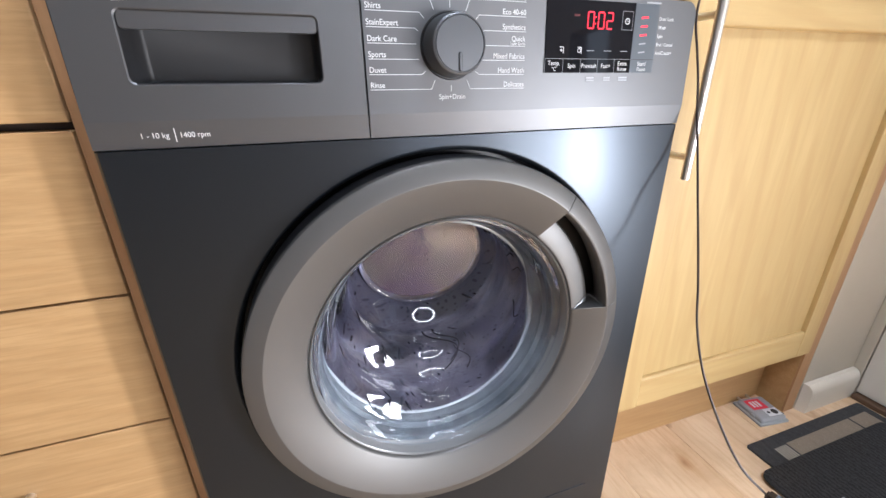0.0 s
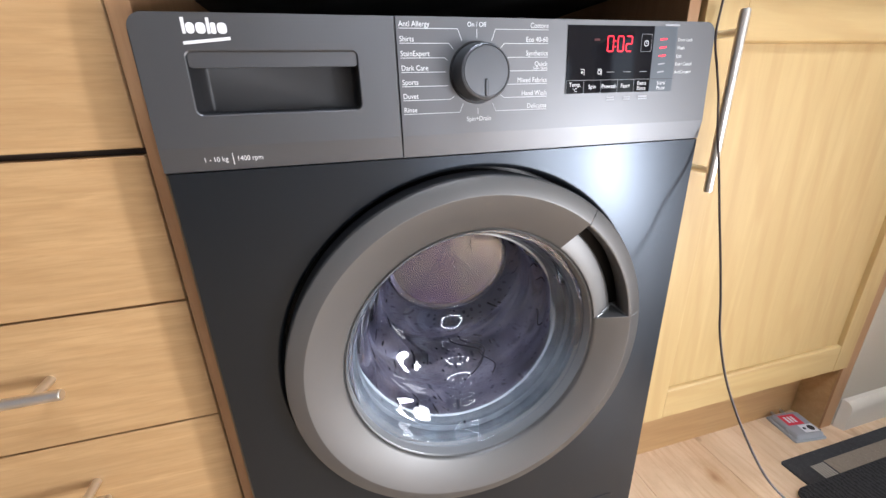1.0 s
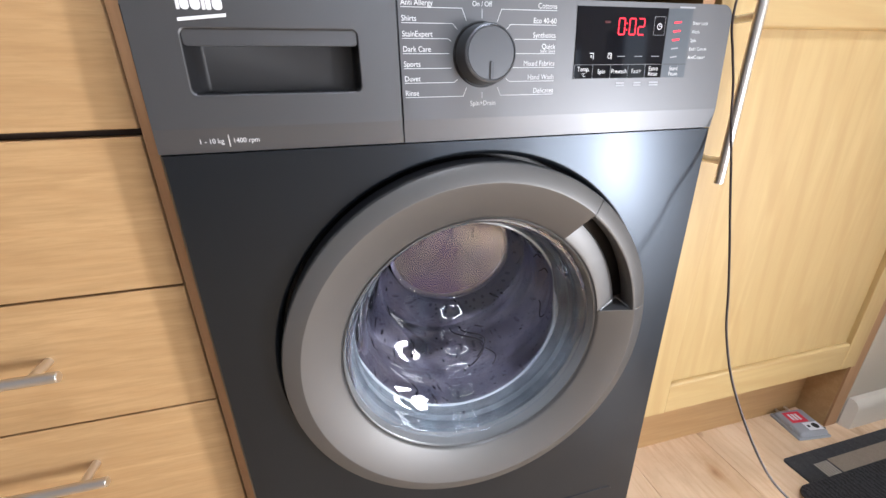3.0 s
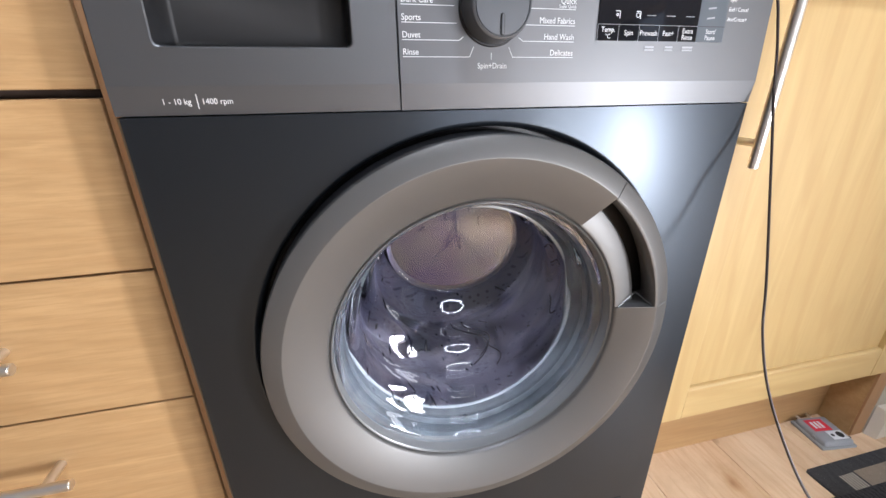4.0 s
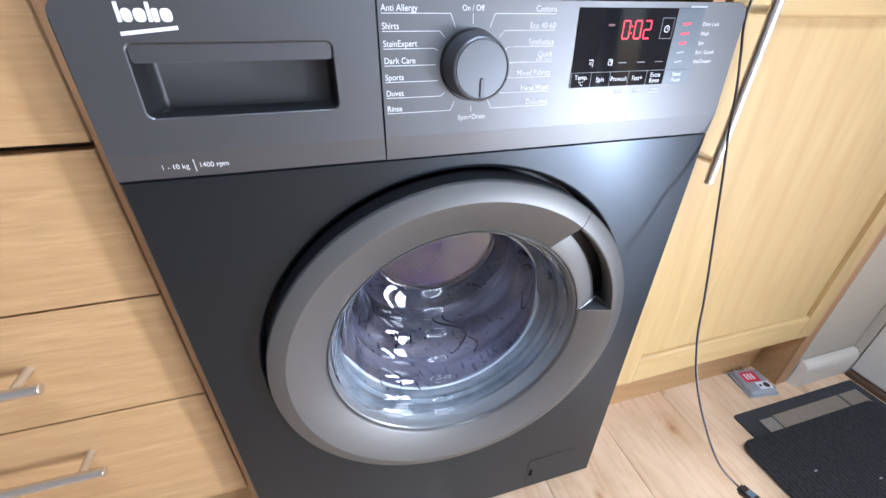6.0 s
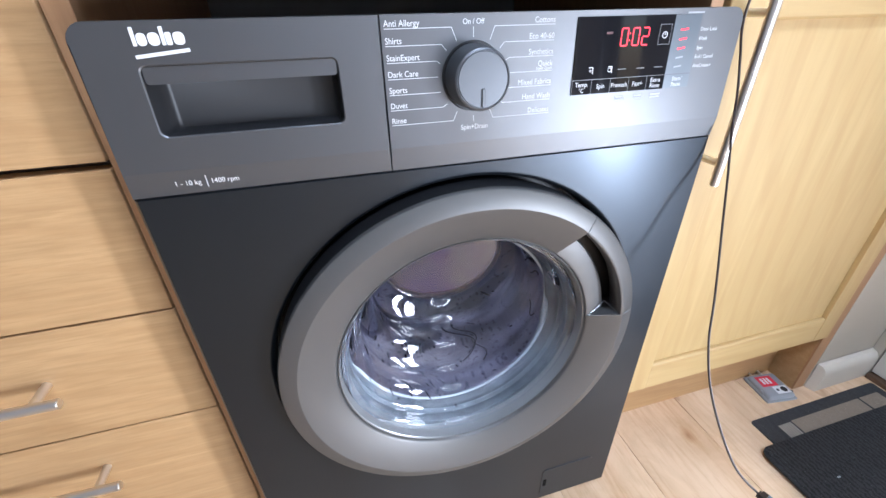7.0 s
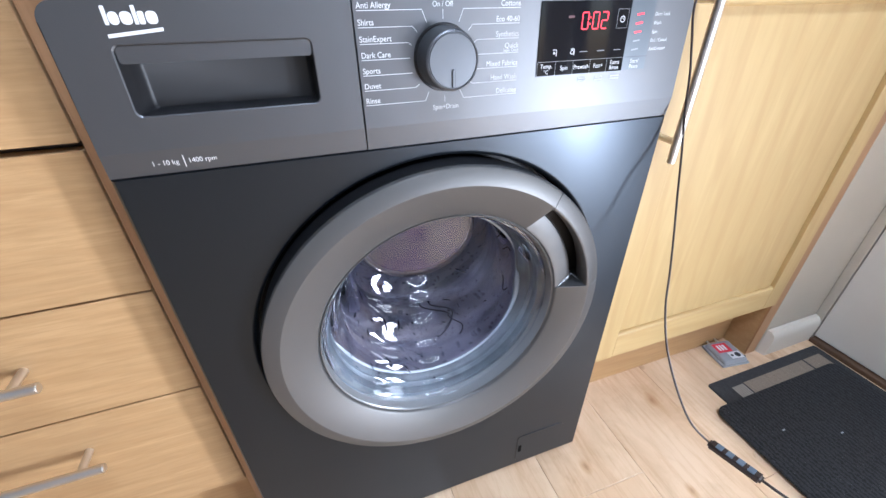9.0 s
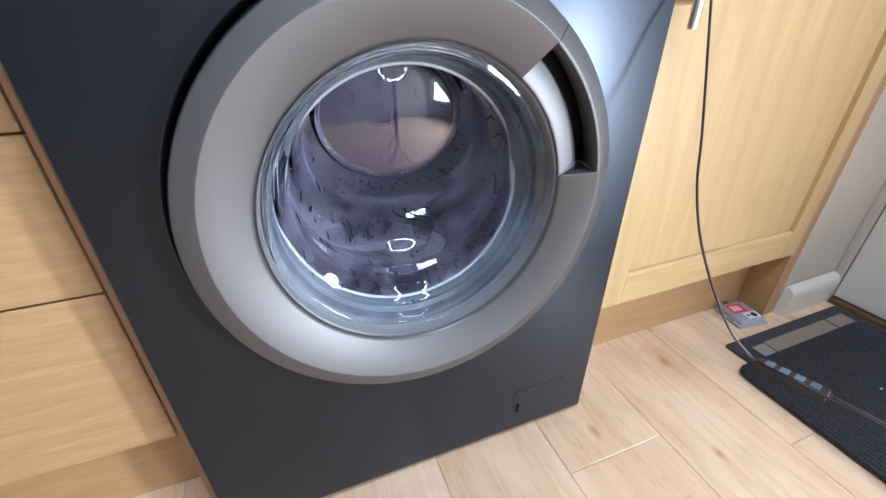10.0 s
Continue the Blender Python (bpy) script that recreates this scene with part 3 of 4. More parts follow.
def display():
    x0, xs, x1, z0, z1 = 0.1045, 0.2135, 0.2455, 0.7715, 0.8395
    d = part("display", lean(slab([(xs, z1), (x0, z1), (x0, z0), (xs, z0)], -0.0010, 0.0, 0.0002)), glass_black, panel, "black glass display with red digits")
    g = part("indicator_strip", lean(slab([(x1, z1), (xs + 0.0002, z1), (xs + 0.0002, z0), (x1, z0)], -0.0010, 0.0, 0.0002)), display_grey, panel, "grey indicator strip")
    yt = -0.0014
    # framed touch keys
    names = ("Temp.", "Spin", "Prewash", "Fast+", "Extra\nRinse")
    w = (xs - x0) / 5
    for i, nm in enumerate(names):
        cx = x0 + w * (i + 0.5)
        for a in ((x0 + w * i, z0, x0 + w * i, z0 + 0.0135), (x0 + w * i, z0 + 0.0135, x0 + w * (i + 1), z0 + 0.0135)):
            stroke(*a, 0.0003, d, yt, print_dim, "key_frame")
        if "\n" in nm:
            put_text("Extra", cx, z0 + 0.0072, 0.0062, "CENTER", d, yt)
            put_text("Rinse", cx, z0 + 0.0018, 0.0062, "CENTER", d, yt)
        else:
            put_text(nm, cx, z0 + (0.0072 if i == 0 else 0.0048), 0.0062, "CENTER", d, yt)
    put_text("°C", x0 + w / 2, z0 + 0.0018, 0.0055, "CENTER", d, yt)
    stroke(xs, z0 + 0.0135, x1, z0 + 0.0135, 0.0004, g, yt, black, "key_frame")
    put_text("Start/", (xs + x1) / 2, z0 + 0.0072, 0.0058, "CENTER", g, yt)
    put_text("Pause", (xs + x1) / 2, z0 + 0.0018, 0.0058, "CENTER", g, yt)
    # small dashes over the keys
    for i in (2, 3, 4):
        stroke(x0 + w * (i + 0.3), z0 + 0.0215, x0 + w * (i + 0.75), z0 + 0.0215, 0.0005, d, yt, print_dim, "indicator_dash")
    for i in (0, 1):
        cx, cz = x0 + w * (i + 0.5) + 0.008, z0 + 0.0215
        part("symbol", lean(revolve([(0.0016, yt), (0.0022, yt)] if i else [(0.0006, yt), (0.0012, yt)], cx, cz, n=16, closed=False)), print_white, d)
        stroke(cx - 0.002, cz + 0.003, cx + 0.0022, cz + 0.003, 0.0007, d, yt, None, "symbol")
        stroke(cx + 0.0026, cz - 0.003, cx + 0.0026, cz + 0.003, 0.0007, d, yt, None, "symbol")
    # clock key
    cx, cz = 0.2040, 0.8225
    for a in ((cx - 0.0068, cz - 0.0088, cx + 0.0068, cz - 0.0088), (cx - 0.0068, cz + 0.0088, cx + 0.0068, cz + 0.0088), (cx - 0.0068, cz - 0.0088, cx - 0.0068, cz + 0.0088), (cx + 0.0068, cz - 0.0088, cx + 0.0068, cz + 0.0088)):
        stroke(*a, 0.0003, d, yt, print_dim, "key_frame")
    part("symbol", lean(revolve([(0.0024, yt), (0.0031, yt)], cx, cz - 0.0005, n=20, closed=False)), print_white, d)
    stroke(cx, cz - 0.0005, cx, cz + 0.0014, 0.0005, d, yt, None, "symbol")
    stroke(cx, cz - 0.0005, cx + 0.0014, cz - 0.0005, 0.0005, d, yt, None, "symbol")
    # seven-segment digits 0:02
    segs = {"0": "abcdef", "2": "abged"}
    dw, dh, t = 0.0072, 0.0150, 0.0011
    for ch, dx in (("0", 0.1535), ("0", 0.1665), ("2", 0.1775)):
        zb = 0.8140
        pos = {"a": (dx, zb + dh, dx + dw, zb + dh), "g": (dx, zb + dh / 2, dx + dw, zb + dh / 2), "d": (dx, zb, dx + dw, zb),
               "f": (dx, zb + dh / 2, dx, zb + dh), "e": (dx, zb, dx, zb + dh / 2), "b": (dx + dw, zb + dh / 2, dx + dw, zb + dh), "c": (dx + dw, zb, dx + dw, zb + dh / 2)}
        for s in segs[ch]:
            a = pos[s]
            m = 0.0004
            horiz = a[1] == a[3]
            stroke(a[0] + (m if horiz else 0), a[1] + (0 if horiz else m), a[2] - (m if horiz else 0), a[3] - (0 if horiz else m), t, d, yt, red_led, "digit_segment")
    for zz in (0.8185, 0.8245):
        stroke(0.1630, zz - 0.0006, 0.1630, zz + 0.0006, 0.0012, d, yt, red_led, "digit_colon")
    stroke(0.1365, 0.8255, 0.1435, 0.8255, 0.0022, d, yt, red_dim, "digit_segment")
    # indicators and their names
    for i, nm in enumerate(("Door Lock", "Wash", "Spin", "End / Cancel", "AntiCrease+")):
        z = 0.8265 - 0.0085 * i
        stroke(0.2225, z - 0.0007, 0.2315, z + 0.0003, 0.0014, g, yt, red_led if i < 3 else print_dim, "indicator")
        put_text(nm, 0.2475, z - 0.0022, 0.0050, "LEFT", panel)
    # small print that cannot be read
    for cx, w2 in ((0.1625, 0.010), (0.1845, 0.009), (0.2060, 0.012)):
        stroke(cx - w2 / 2, 0.7665, cx + w2 / 2, 0.7665, 0.0017, panel, -0.0004, print_dim, "small_print")
        stroke(cx - w2 / 2, 0.7640, cx + w2 / 2, 0.7640, 0.0015, panel, -0.0004, print_dim, "small_print")
    stroke(0.2280, 0.8408, 0.2480, 0.8408, 0.0016, panel, -0.0004, print_dim, "small_print")


display()


# ---- porthole door ----
def porthole():
    door = new("porthole_door")
    door.parent = wm
    tagged(door, "round warm grey door with a deep glass bowl")
    A0, A1 = 7.2, 51.3
    wall = [(0.2290, 0.012), (0.2314, 0.010), (0.2318, -0.0185), (0.2290, -0.0185)]
    part("side_wall", revolve(wall, CX, CZ), black, door, "black outer edge of the door", 40)
    face = [(0.2318, -0.0190), (0.2316, -0.0210), (0.2305, -0.0232), (0.2285, -0.0244), (0.2121, -0.0296), (0.2115, -0.0297), (0.2109, -0.0295), (0.1710, -0.0132), (0.1690, -0.0116), (0.1675, -0.0085)]
    ring = [(0.2295, 0.012), (0.2295, -0.0190)] + face + [(0.1672, 0.012)]
    r = part("ring", revolve(ring, CX, CZ, A1, A0 + 360, 150), ring_mat, door, "warm grey metallic door ring", 32)
    grip = [(0.2150, 0.004), (0.2295, 0.0), (0.2295, -0.0190)] + face[:6] + [(0.2095, -0.0290), (0.2080, -0.0255), (0.2085, -0.012)]
    part("door_handle", revolve(grip, CX, CZ, A0 + 0.12, A1 - 0.25, 30), ring_mat, door, "curved grip over a dark finger slot", 32)
    pocket = [(0.1672, 0.012), (0.1675, -0.0080), (0.1690, -0.0106), (0.1715, -0.0112), (0.1965, -0.0045), (0.1985, -0.0015), (0.1990, 0.012)]
    part("handle_pocket", revolve(pocket, CX, CZ, A0 + 0.1, A1 - 0.1, 30), ring_mat, door, "", 32)
    part("slot_back", revolve([(0.198, 0.0125), (0.2315, 0.0125), (0.2315, 0.014), (0.198, 0.014)], CX, CZ, A0, A1, 30), black, door)
    polar = lambda r, y, g: (CX + r * math.cos(radians(g)), y, CZ + r * math.sin(radians(g)))
    for p, q in (((0.1720, -0.0128, A0 + 0.1), (0.2085, -0.0292, A0 + 0.1)), ((0.1720, -0.0120, A0 + 0.2), (0.2000, -0.0060, A0 + 3.2)), ((0.2000, -0.0060, A0 + 3.2), (0.2085, -0.0250, A0 + 0.4)), ((0.2122, -0.0298, A0), (0.2290, -0.0244, A0))):
        part("pocket_edge", rod(polar(*p), polar(*q), 0.0004, 8), rim_mat, door, "thin light edge of the finger pocket")
    rim = [(0.1674, 0.010), (0.1674, -0.0070), (0.1664, -0.0080), (0.1652, -0.0070), (0.1644, -0.001), (0.1638, 0.0036), (0.1642, 0.0147)]
    part("rim", revolve(rim, CX, CZ), rim_mat, door, "smooth grey inner rim", 40)
    part("rim_seal", revolve([(0.1668, -0.0090), (0.1660, -0.0096), (0.1650, -0.0088), (0.1660, -0.007)], CX, CZ), ring_mat, door, "", 60)
    gk = [(0.2080, 0.036), (0.1650, 0.0148), (0.1580, 0.0150), (0.1552, 0.0230), (0.1562, 0.0255), (0.1530, 0.0310), (0.1508, 0.0330), (0.1514, 0.0360), (0.1492, 0.0400), (0.1465, 0.0450), (0.1452, 0.0490), (0.1468, 0.0540), (0.1550, 0.0600), (0.1950, 0.0690), (0.2080, 0.0600)]
    part("gasket", revolve(gk, CX, CZ), rubber, door, "pale grey wet rubber gasket", 50)
    # thin ring that draws the bright arc on the gasket's edge by colour
    part("gasket_lip", revolve([(0.1445 + 0.0024 * math.cos(radians(t)), 0.0500 + 0.0024 * math.sin(radians(t))) for t in range(0, 360, 45)], CX, CZ), lit_lip_rubber, door, "wet lip of the gasket, its lit edge put in as pale colour", 60)
    # glass bowl: its floor rises towards the flat end
    n = 96

    def bowl_loop(t, inset):
        y = 0.004 + 0.104 * t
        k = t ** 1.15
        lip = 0.004 * max(0.0, 1 - t / 0.14) ** 2
        ripple = 0.0038 * math.sin(t * 18 - 0.69) * min(1.0, t / 0.15) if inset else 0.0
        rx = 0.1590 - 0.0630 * k + lip + ripple - inset
        rz = 0.1590 - 0.0780 * k + lip + ripple - inset
        cz = CZ + 0.080 * k
        return [(CX + rx * math.cos(2 * math.pi * i / n), y, cz + rz * math.sin(2 * math.pi * i / n)) for i in range(n)]
    steps = [i / 60 for i in range(61)]
    outer = [bowl_loop(t, 0.0) for t in steps]
    end = bowl_loop(1.0, 0.006)
    dome = lambda q, s, y: [(CX + (x - CX) * s, y, CZ + 0.080 + (z - CZ - 0.080) * s) for x, _, z in q]
    bm = loft([bowl_loop(0, 0.005)] + [bowl_loop(t, 0.005) for t in steps[1:]] + [dome(end, 0.96 - 0.07 * j, 0.1078 - 0.0038 * (1 - (0.96 - 0.07 * j) ** 2)) for j in range(14)], False, True)
    rows = outer + [dome(outer[-1], 0.97 - 0.07 * j, 0.1128 - 0.0022 * (1 - (0.97 - 0.07 * j) ** 2)) for j in range(14)]
    b2 = loft(rows, False, True)
    tmp = bpy.data.meshes.new("tmp")
    b2.to_mesh(tmp)
    b2.free()
    bm.from_mesh(tmp)
    bpy.data.meshes.remove(tmp)
    first = bowl_loop(0, 0.005), bowl_loop(0, 0.0)
    b3 = loft(first)
    tmp = bpy.data.meshes.new("tmp")
    b3.to_mesh(tmp)
    b3.free()
    bm.from_mesh(tmp)
    bpy.data.meshes.remove(tmp)
    bmesh.ops.remove_doubles(bm, verts=bm.verts[:], dist=1e-5)
    g = part("glass_bowl", bm, glass, door, "deep clear glass bowl with water drops", 50)
    g.visible_shadow = False
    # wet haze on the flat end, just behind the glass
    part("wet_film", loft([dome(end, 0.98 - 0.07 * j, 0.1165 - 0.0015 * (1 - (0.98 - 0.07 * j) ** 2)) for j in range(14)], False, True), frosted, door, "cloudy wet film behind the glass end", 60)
    # thin sheet behind the flank of the bowl; its lilac paints the lit haze
    loops = [[Vector(p) for p in bowl_loop(0.24 + 0.06 * i, -0.0025)] for i in range(12)]
    part("lit_haze", loft(loops), lit_haze_mat, door, "thin lilac sheet that paints the lit haze on the glass", 60)
    # drops and runs on the glass
    rnd = random.Random(4)
    bm = bmesh.new()
    for _ in range(95):
        t = rnd.uniform(0.15, 0.62) if rnd.random() < 0.75 else rnd.uniform(0.6, 0.98)
        a = rnd.gauss(-112, 34)
        i = int((a % 360) / 360 * n)
        lp = bowl_loop(t, 0.0053)
        p = Vector(lp[i]).lerp(Vector(lp[(i + 1) % n]), rnd.random())
        lp2 = bowl_loop(min(t + 0.02, 1), 0.0053)
        tang = (Vector(lp2[i]) - p).normalized()
        along = (Vector(lp[(i + 1) % n]) - p).normalized()
        nrm = tang.cross(along).normalized()
        s = rnd.uniform(0.0008, 0.0026)
        long = rnd.choice((1, 1.3, 1.8, 4.0))
        m = Matrix.Translation(p) @ Matrix((tang, along, nrm)).transposed().to_4x4() @ Matrix.Diagonal((s * long, s * rnd.uniform(0.6, 1), s * 0.45, 1))
        bmesh.ops.create_icosphere(bm, subdivisions=1, radius=1.0, matrix=m)
    # long runs of water
    for a, t0, t1, bend in ((-84, 0.50, 0.80, 12), (-79, 0.54, 0.80, 9), (-70, 0.45, 0.62, 4), (8, 0.50, 0.58, 2), (18, 0.55, 0.62, 2), (-20, 0.44, 0.54, -4)):
        pts = []
        for j in range(9):
            lp = bowl_loop(t0 + (t1 - t0) * j / 8, 0.0053)
            u = ((a + bend * math.sin(j * 0.6)) % 360) / 360 * n
            pts.append(Vector(lp[int(u) % n]).lerp(Vector(lp[(int(u) + 1) % n]), u - int(u)))
        b2 = tube(pts, 0.0008, 6)
        tmp = bpy.data.meshes.new("tmp")
        b2.to_mesh(tmp)
        b2.free()
        bm.from_mesh(tmp)
        bpy.data.meshes.remove(tmp)
    for x, z0, z1, lean_x in ((-0.030, 0.052, 0.075, 0.003), (-0.012, 0.030, 0.070, -0.002), (0.016, 0.040, 0.078, 0.002), (0.030, 0.020, 0.034, 0.001), (-0.045, 0.015, 0.032, -0.003), (0.004, -0.010, 0.004, 0.002)):
        pts = [Vector((CX + x + lean_x * math.sin(j * 1.4), 0.1030, CZ + 0.080 + z0 + (z1 - z0) * j / 6)) for j in range(7)]
        b2 = tube(pts, 0.0007, 6)
        tmp = bpy.data.meshes.new("tmp")
        b2.to_mesh(tmp)
        b2.free()
        bm.from_mesh(tmp)
        bpy.data.meshes.remove(tmp)
    w = part("water_film", bm, water_mat, door, "scattered water drops on the glass", 80)
    tagged(w, kind="stuff")
    return door


door = porthole()
drum = part("drum", revolve([(0.0, 0.365), (0.10, 0.372), (0.215, 0.380), (0.232, 0.372)] + [(0.234 + 0.005 * math.sin(i * 1.1), 0.36 - 0.0145 * i) for i in range(20)] + [(0.225, 0.074), (0.200, 0.071)], CX, CZ, closed=False), drum_mat, wm, "perforated steel drum with a violet sheen", 40)


# ---- ring light, its cable and controller ----
def ring_light():
    u = thing("ring_light", "round ring light on a black stand, switched on", "ring light")
    m = look(RING_AT, (0.0, 0.0, 0.46))

    def aimed(profile, material, name, label=""):
        bm = revolve(profile, 0, 0, n=64)
        bm.transform(m @ Matrix.Rotation(radians(-90), 4, "X"))
        return part(name, bm, material, u, label, 40)
    aimed([(0.075, 0.004), (0.089, 0.004), (0.091, 0.000), (0.091, -0.018), (0.073, -0.018), (0.073, 0.000)], black, "housing", "black ring housing")
    aimed([(0.077, 0.0045), (0.087, 0.0045), (0.087, 0.0075), (0.077, 0.0075)], ring_glow, "diffuser", "glowing white ring diffuser")
    q = m @ Vector((0, -0.085, 0.012))
    base = Vector((q.x, q.y, 0.0))
    part("pole", rod(q, base + Vector((0, 0, 0.16)), 0.008), black, u)
    for a in (30, 150, 270):
        part("leg", rod(base + Vector((0, 0, 0.18)), base + Vector((0.16 * math.cos(radians(a)), 0.16 * math.sin(radians(a)), 0.006)), 0.006), black, u)


ring_light()


def ceiling_light():
    x0, x1, y0, y1 = CEILING_LAMP
    u = thing("ceiling_light", "flat rectangular ceiling light panel, switched on", "ceiling light")
    part("frame", box(x0 - 0.02, x1 + 0.02, y0 - 0.02, y1 + 0.02, 2.37, 2.40, 0.004), white_paint, u)
    part("diffuser", box(x0, x1, y0, y1, 2.362, 2.3695), panel_glow, u, "glowing white diffuser")


ceiling_light()


button_mat = mat("grey_button", (0.13, 0.17, 0.22), 0.3)


def cable():
    u = thing("cable", "thin black cable with an in-line push-button controller", "cable")
    run = [(0.36, 0.40, 0.9542), (0.325, 0.12, 0.9542), (0.312, 0.030, 0.9535), (0.306, 0.012, 0.935), (0.304, 0.006, 0.890)]
    pts = run + CABLE_RUN
    part("lead", tube(pts, 0.0014), cable_mat, u, "", 60)
    a, b = Vector(pts[-1]), Vector(SW_END)
    d = (b - a).normalized()
    q = look(a, b).to_3x3().to_4x4()
    ctrl = bmesh.new()
    bmesh.ops.create_cube(ctrl, size=1.0)
    ln = (b - a).length
    for v in ctrl.verts:
        v.co = Vector((v.co.x * 0.015, v.co.y * 0.010, v.co.z * ln))
    bmesh.ops.bevel(ctrl, geom=ctrl.edges[:], offset=0.0028, segments=3, affect="EDGES")
    m = Matrix.Translation((a + b) / 2) @ q
    ctrl.transform(m)
    c = part("controller", ctrl, cable_mat, u, "black in-line controller with four grey buttons", 40)
    for i in range(4):
        bb = box(-0.0050, 0.0050, 0.0042, 0.0056, -0.0042, 0.0042, 0.0008)
        bb.transform(m @ Matrix.Translation((0, 0, (i - 1.5) * ln * 0.2)))
        part("button", bb, button_mat, c)
    part("lead", tube([b, b + d * 0.02, (0.358, -0.335, 0.315), (0.385, -0.48, 0.34), (0.36, -0.80, 0.50), (0.30, -0.945, 0.585)], 0.0019), cable_mat, u, "", 60)


CABLE_RUN = [(0.3100, 0.0138, 0.8340), (0.3120, 0.0055, 0.7976), (0.3175, 0.0003, 0.7644), (0.3106, -0.0152, 0.7221), (0.3092, -0.0296, 0.6754), (0.2995, -0.0509, 0.6264), (0.2944, -0.0681, 0.5794), (0.2842, -0.0884, 0.5345), (0.2761, -0.1057, 0.4900), (0.2730, -0.130, 0.440), (0.2795, -0.160, 0.388), (0.2920, -0.188, 0.345), (0.3180, -0.208, 0.313)]
SW_END = (0.333, -0.272, 0.318)
cable()


# ---- floor things ----
def flat_mat():
    u = thing("door_mat", "charcoal door mat with taupe printed patches on the floor", "door mat")
    def slab_z(pts, z0, z1):
        bm = loft([[(x, y, z0) for x, y in pts], [(x, y, z1 - 0.0008) for x, y in pts], [(x + (0.001 if x < 0.9 else -0.001), y + (0.001 if y < -0.3 else -0.001), z1) for x, y in pts]], True, True)
        return bm
    part("base", slab_z(rrect(0.714, 1.108, -0.62, 0.018, 0.006), 0.0, 0.005), mat_dark, u)
    part("patch", slab_z(rrect(0.760, 0.797, -0.050, -0.010, 0.001), 0.005, 0.0062), mat_hatch, u, "hatched grey patch")
    part("patch", slab_z(rrect(0.803, 1.018, -0.050, -0.008, 0.001), 0.005, 0.0062), mat_brown, u, "taupe patch")
    part("patch", slab_z(rrect(1.024, 1.085, -0.060, -0.008, 0.001), 0.005, 0.0062), mat_brown, u)
    r = thing("rug", "dark charcoal ribbed rug with rounded corners on a mat", "rug")
    pts = rrect(0.662, 1.082, -0.66, -0.044, 0.022)
    part("top", loft([[(x, y, 0.0066) for x, y in pts], [(x, y, 0.0125) for x, y in pts], [(x + (0.003 if x < 0.87 else -0.003), y + (0.003 if y < -0.3 else -0.003), 0.0150) for x, y in pts]], True, True), rug_dark, r, "", 50)
    rnd = random.Random(9)
    for x, y in ((0.752, -0.140), (0.867, -0.189)):
        c = tagged(part("crumb", box(x, x + rnd.uniform(0.004, 0.010), y, y + 0.003, 0.0150, 0.0172, 0.0006), print_dim), "tiny pale crumb lying on the dark rug", "crumb", "crumbs on the rug")


flat_mat()


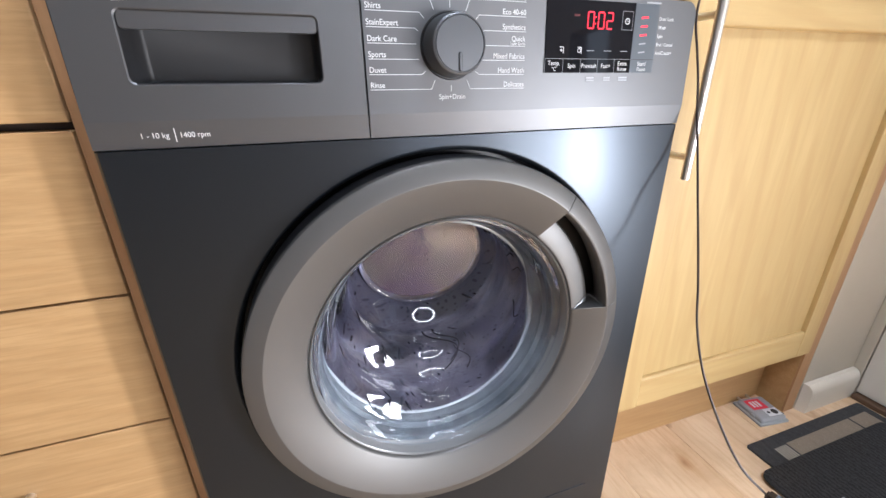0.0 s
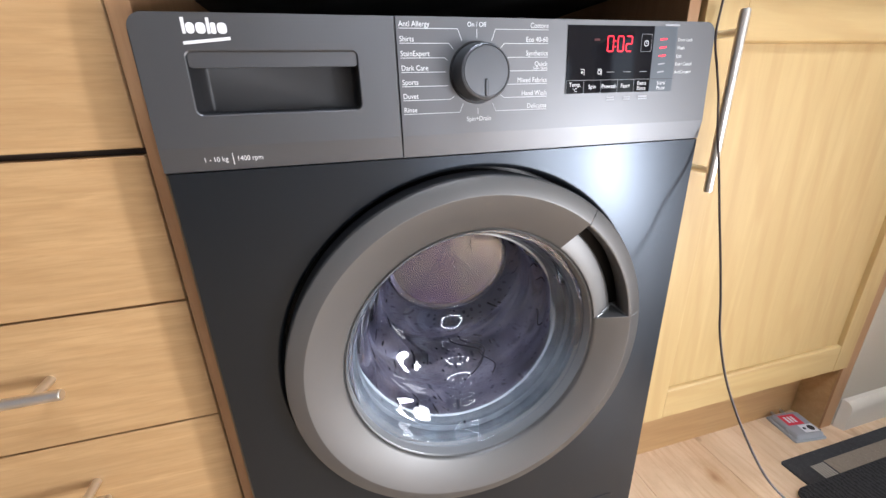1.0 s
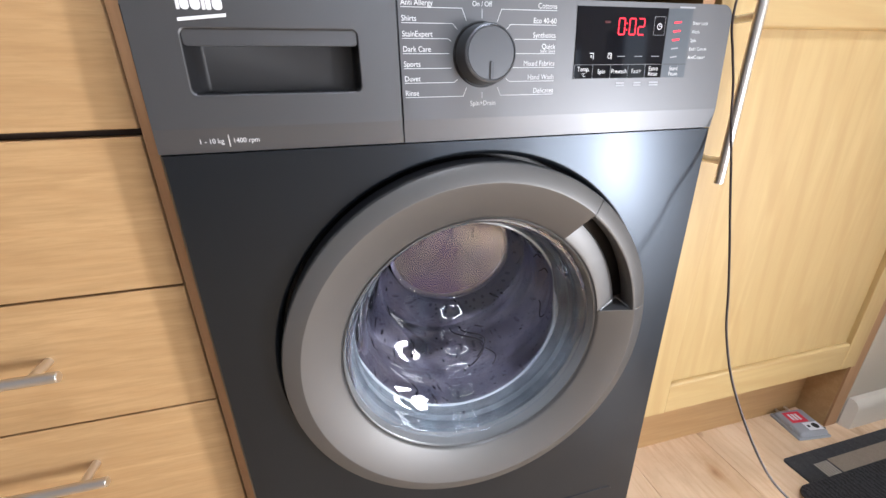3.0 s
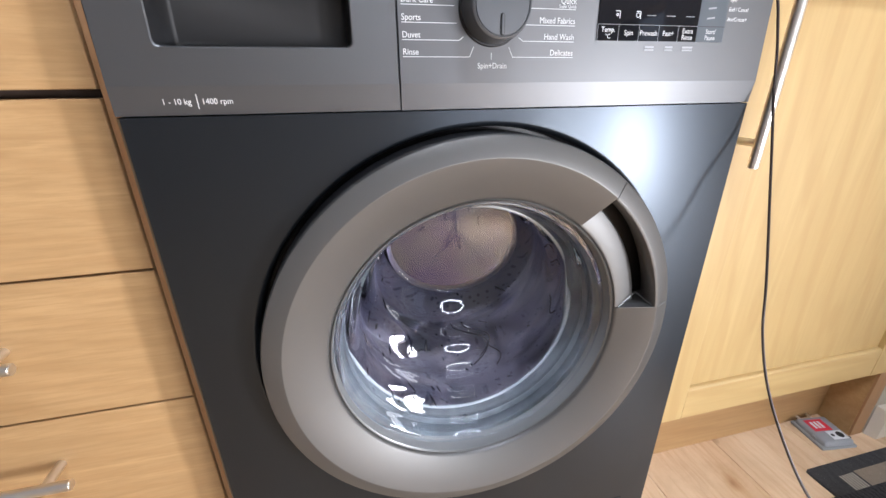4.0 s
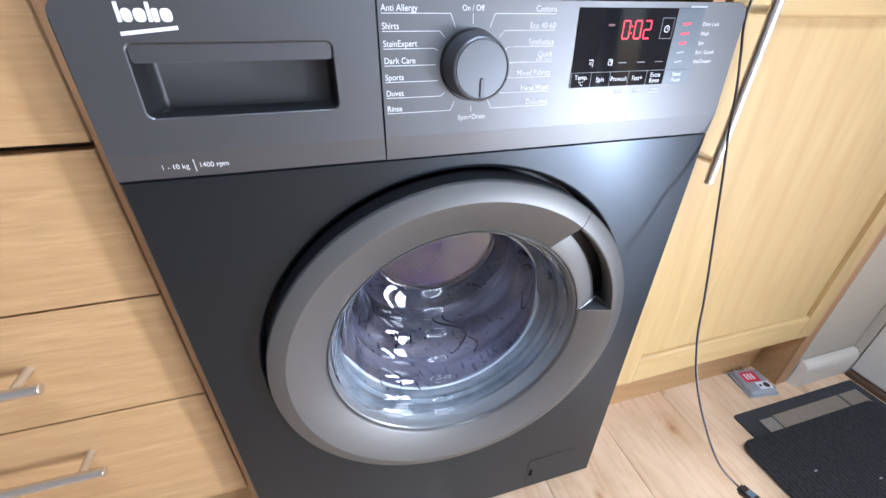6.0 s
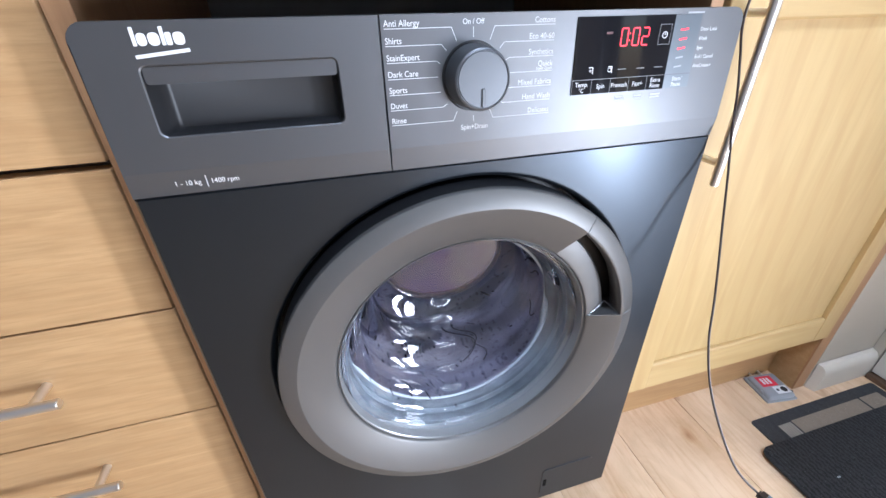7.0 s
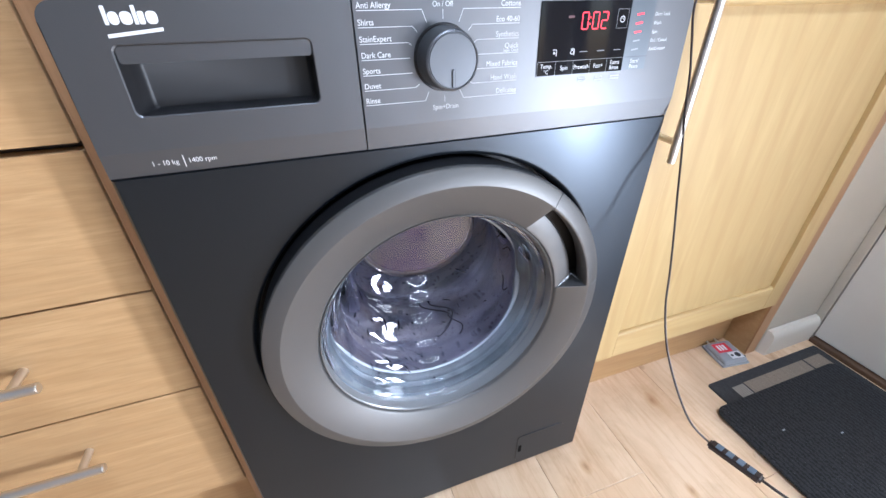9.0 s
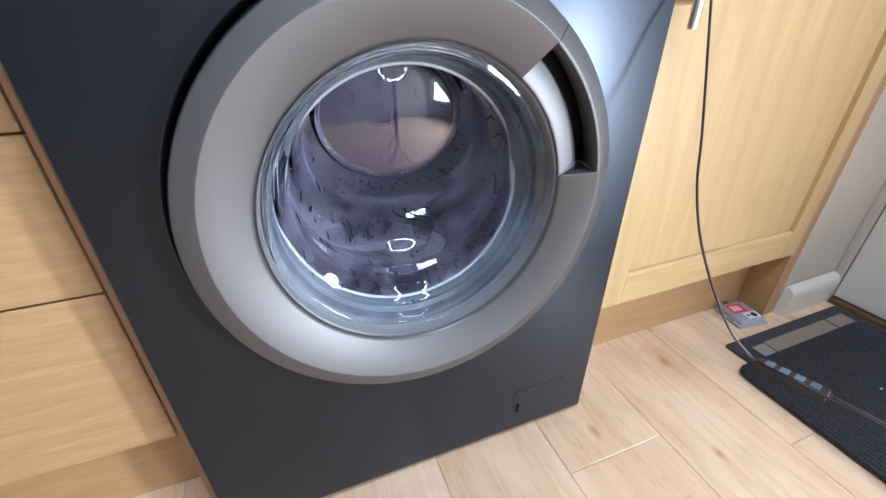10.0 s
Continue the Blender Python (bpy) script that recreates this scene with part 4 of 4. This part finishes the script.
def plug_device():
    u = thing("plug_in_device", "grey plastic plug-in device with a red label on the floor", "plug-in device")
    m = pose(0.846, 0.079, 0.0, 0, 0, -8)
    grey = mat("grey_moulded_plastic", (0.27, 0.28, 0.29), 0.4)
    def at(bm):
        bm.transform(m)
        return bm
    case = part("case", at(box(-0.036, 0.036, -0.036, 0.036, 0.0, 0.017, 0.006, 3)), grey, u, "rounded grey plastic case", 40)
    part("flange", at(box(-0.041, 0.041, -0.040, 0.040, 0.0, 0.007, 0.003)), grey, u, "", 40)
    red = mat("red_label", (0.62, 0.02, 0.04), 0.4)
    part("label", at(box(-0.026, 0.016, -0.004, 0.027, 0.0168, 0.0174)), red, case, "red label with white bars")
    part("label", at(box(-0.006, 0.030, -0.028, -0.006, 0.0168, 0.0174)), print_white, case, "white label with dark discs")
    for x in (-0.018, -0.009, 0.0):
        part("bar", at(box(x, x + 0.0055, 0.003, 0.021, 0.0174, 0.0177)), print_white, case)
    for x, r in ((0.001, 0.0036), (0.018, 0.0078)):
        part("disc", at(rod((x, -0.017, 0.0170), (x, -0.017, 0.0179), r)), black, case)
    part("hole", at(rod((0.0335, -0.024, 0.0080), (0.0345, -0.024, 0.0160), 0.0030)), black, case, "small dark hole in the case")
    part("wheel", at(rod((-0.034, -0.012, 0.0085), (-0.0385, -0.012, 0.0085), 0.0060)), grey, case, "round grey side wheel", 40)
    for x in (-0.02, 0.008):
        part("prong", at(rod((x, 0.034, 0.010), (x, 0.051, 0.010), 0.0030)), steel, u, "short metal prong", 40)


plug_device()


# ---- floor boards ----
structure("subfloor", box(-1.8, 1.16, REAR, 0.62, -0.06, -0.009), carcass, "dark floor below the laminate boards", "floor")
floor = tagged(new("floor"), "pale oak laminate floor of long staggered boards", "floor", kind="structure")


def boards():
    rnd = random.Random(2)
    wd, ln = 0.1945, 1.28
    e = 0.0013
    xs = [0.0135 + wd * k for k in range(-10, 6)]
    cuts = {1: -0.100, 3: -0.197, 0: 0.30, 2: 0.42, -1: -0.48}
    for k in range(-10, 6):
        x0, x1 = 0.0135 + wd * k, 0.0135 + wd * (k + 1)
        first = cuts.get(k, rnd.uniform(-0.6, 0.6))
        y = first - ln * 2
        while y < 0.6:
            y0, y1 = max(y, REAR), min(y + ln, 0.615)
            if y1 - y0 > 0.02 and x0 < 1.15:
                xx = min(x1, 1.155)
                bm = loft([[(x0 + 0.0002, y0 + 0.0002, -0.008), (xx - 0.0002, y0 + 0.0002, -0.008), (xx - 0.0002, y1 - 0.0002, -0.008), (x0 + 0.0002, y1 - 0.0002, -0.008)],
                           [(x0 + 0.0002, y0 + 0.0002, -e), (xx - 0.0002, y0 + 0.0002, -e), (xx - 0.0002, y1 - 0.0002, -e), (x0 + 0.0002, y1 - 0.0002, -e)],
                           [(x0 + e, y0 + e, 0), (xx - e, y0 + e, 0), (xx - e, y1 - e, 0), (x0 + e, y1 - e, 0)]], True, True)
                part("board", bm, floor_mat, floor)
            y += ln


boards()
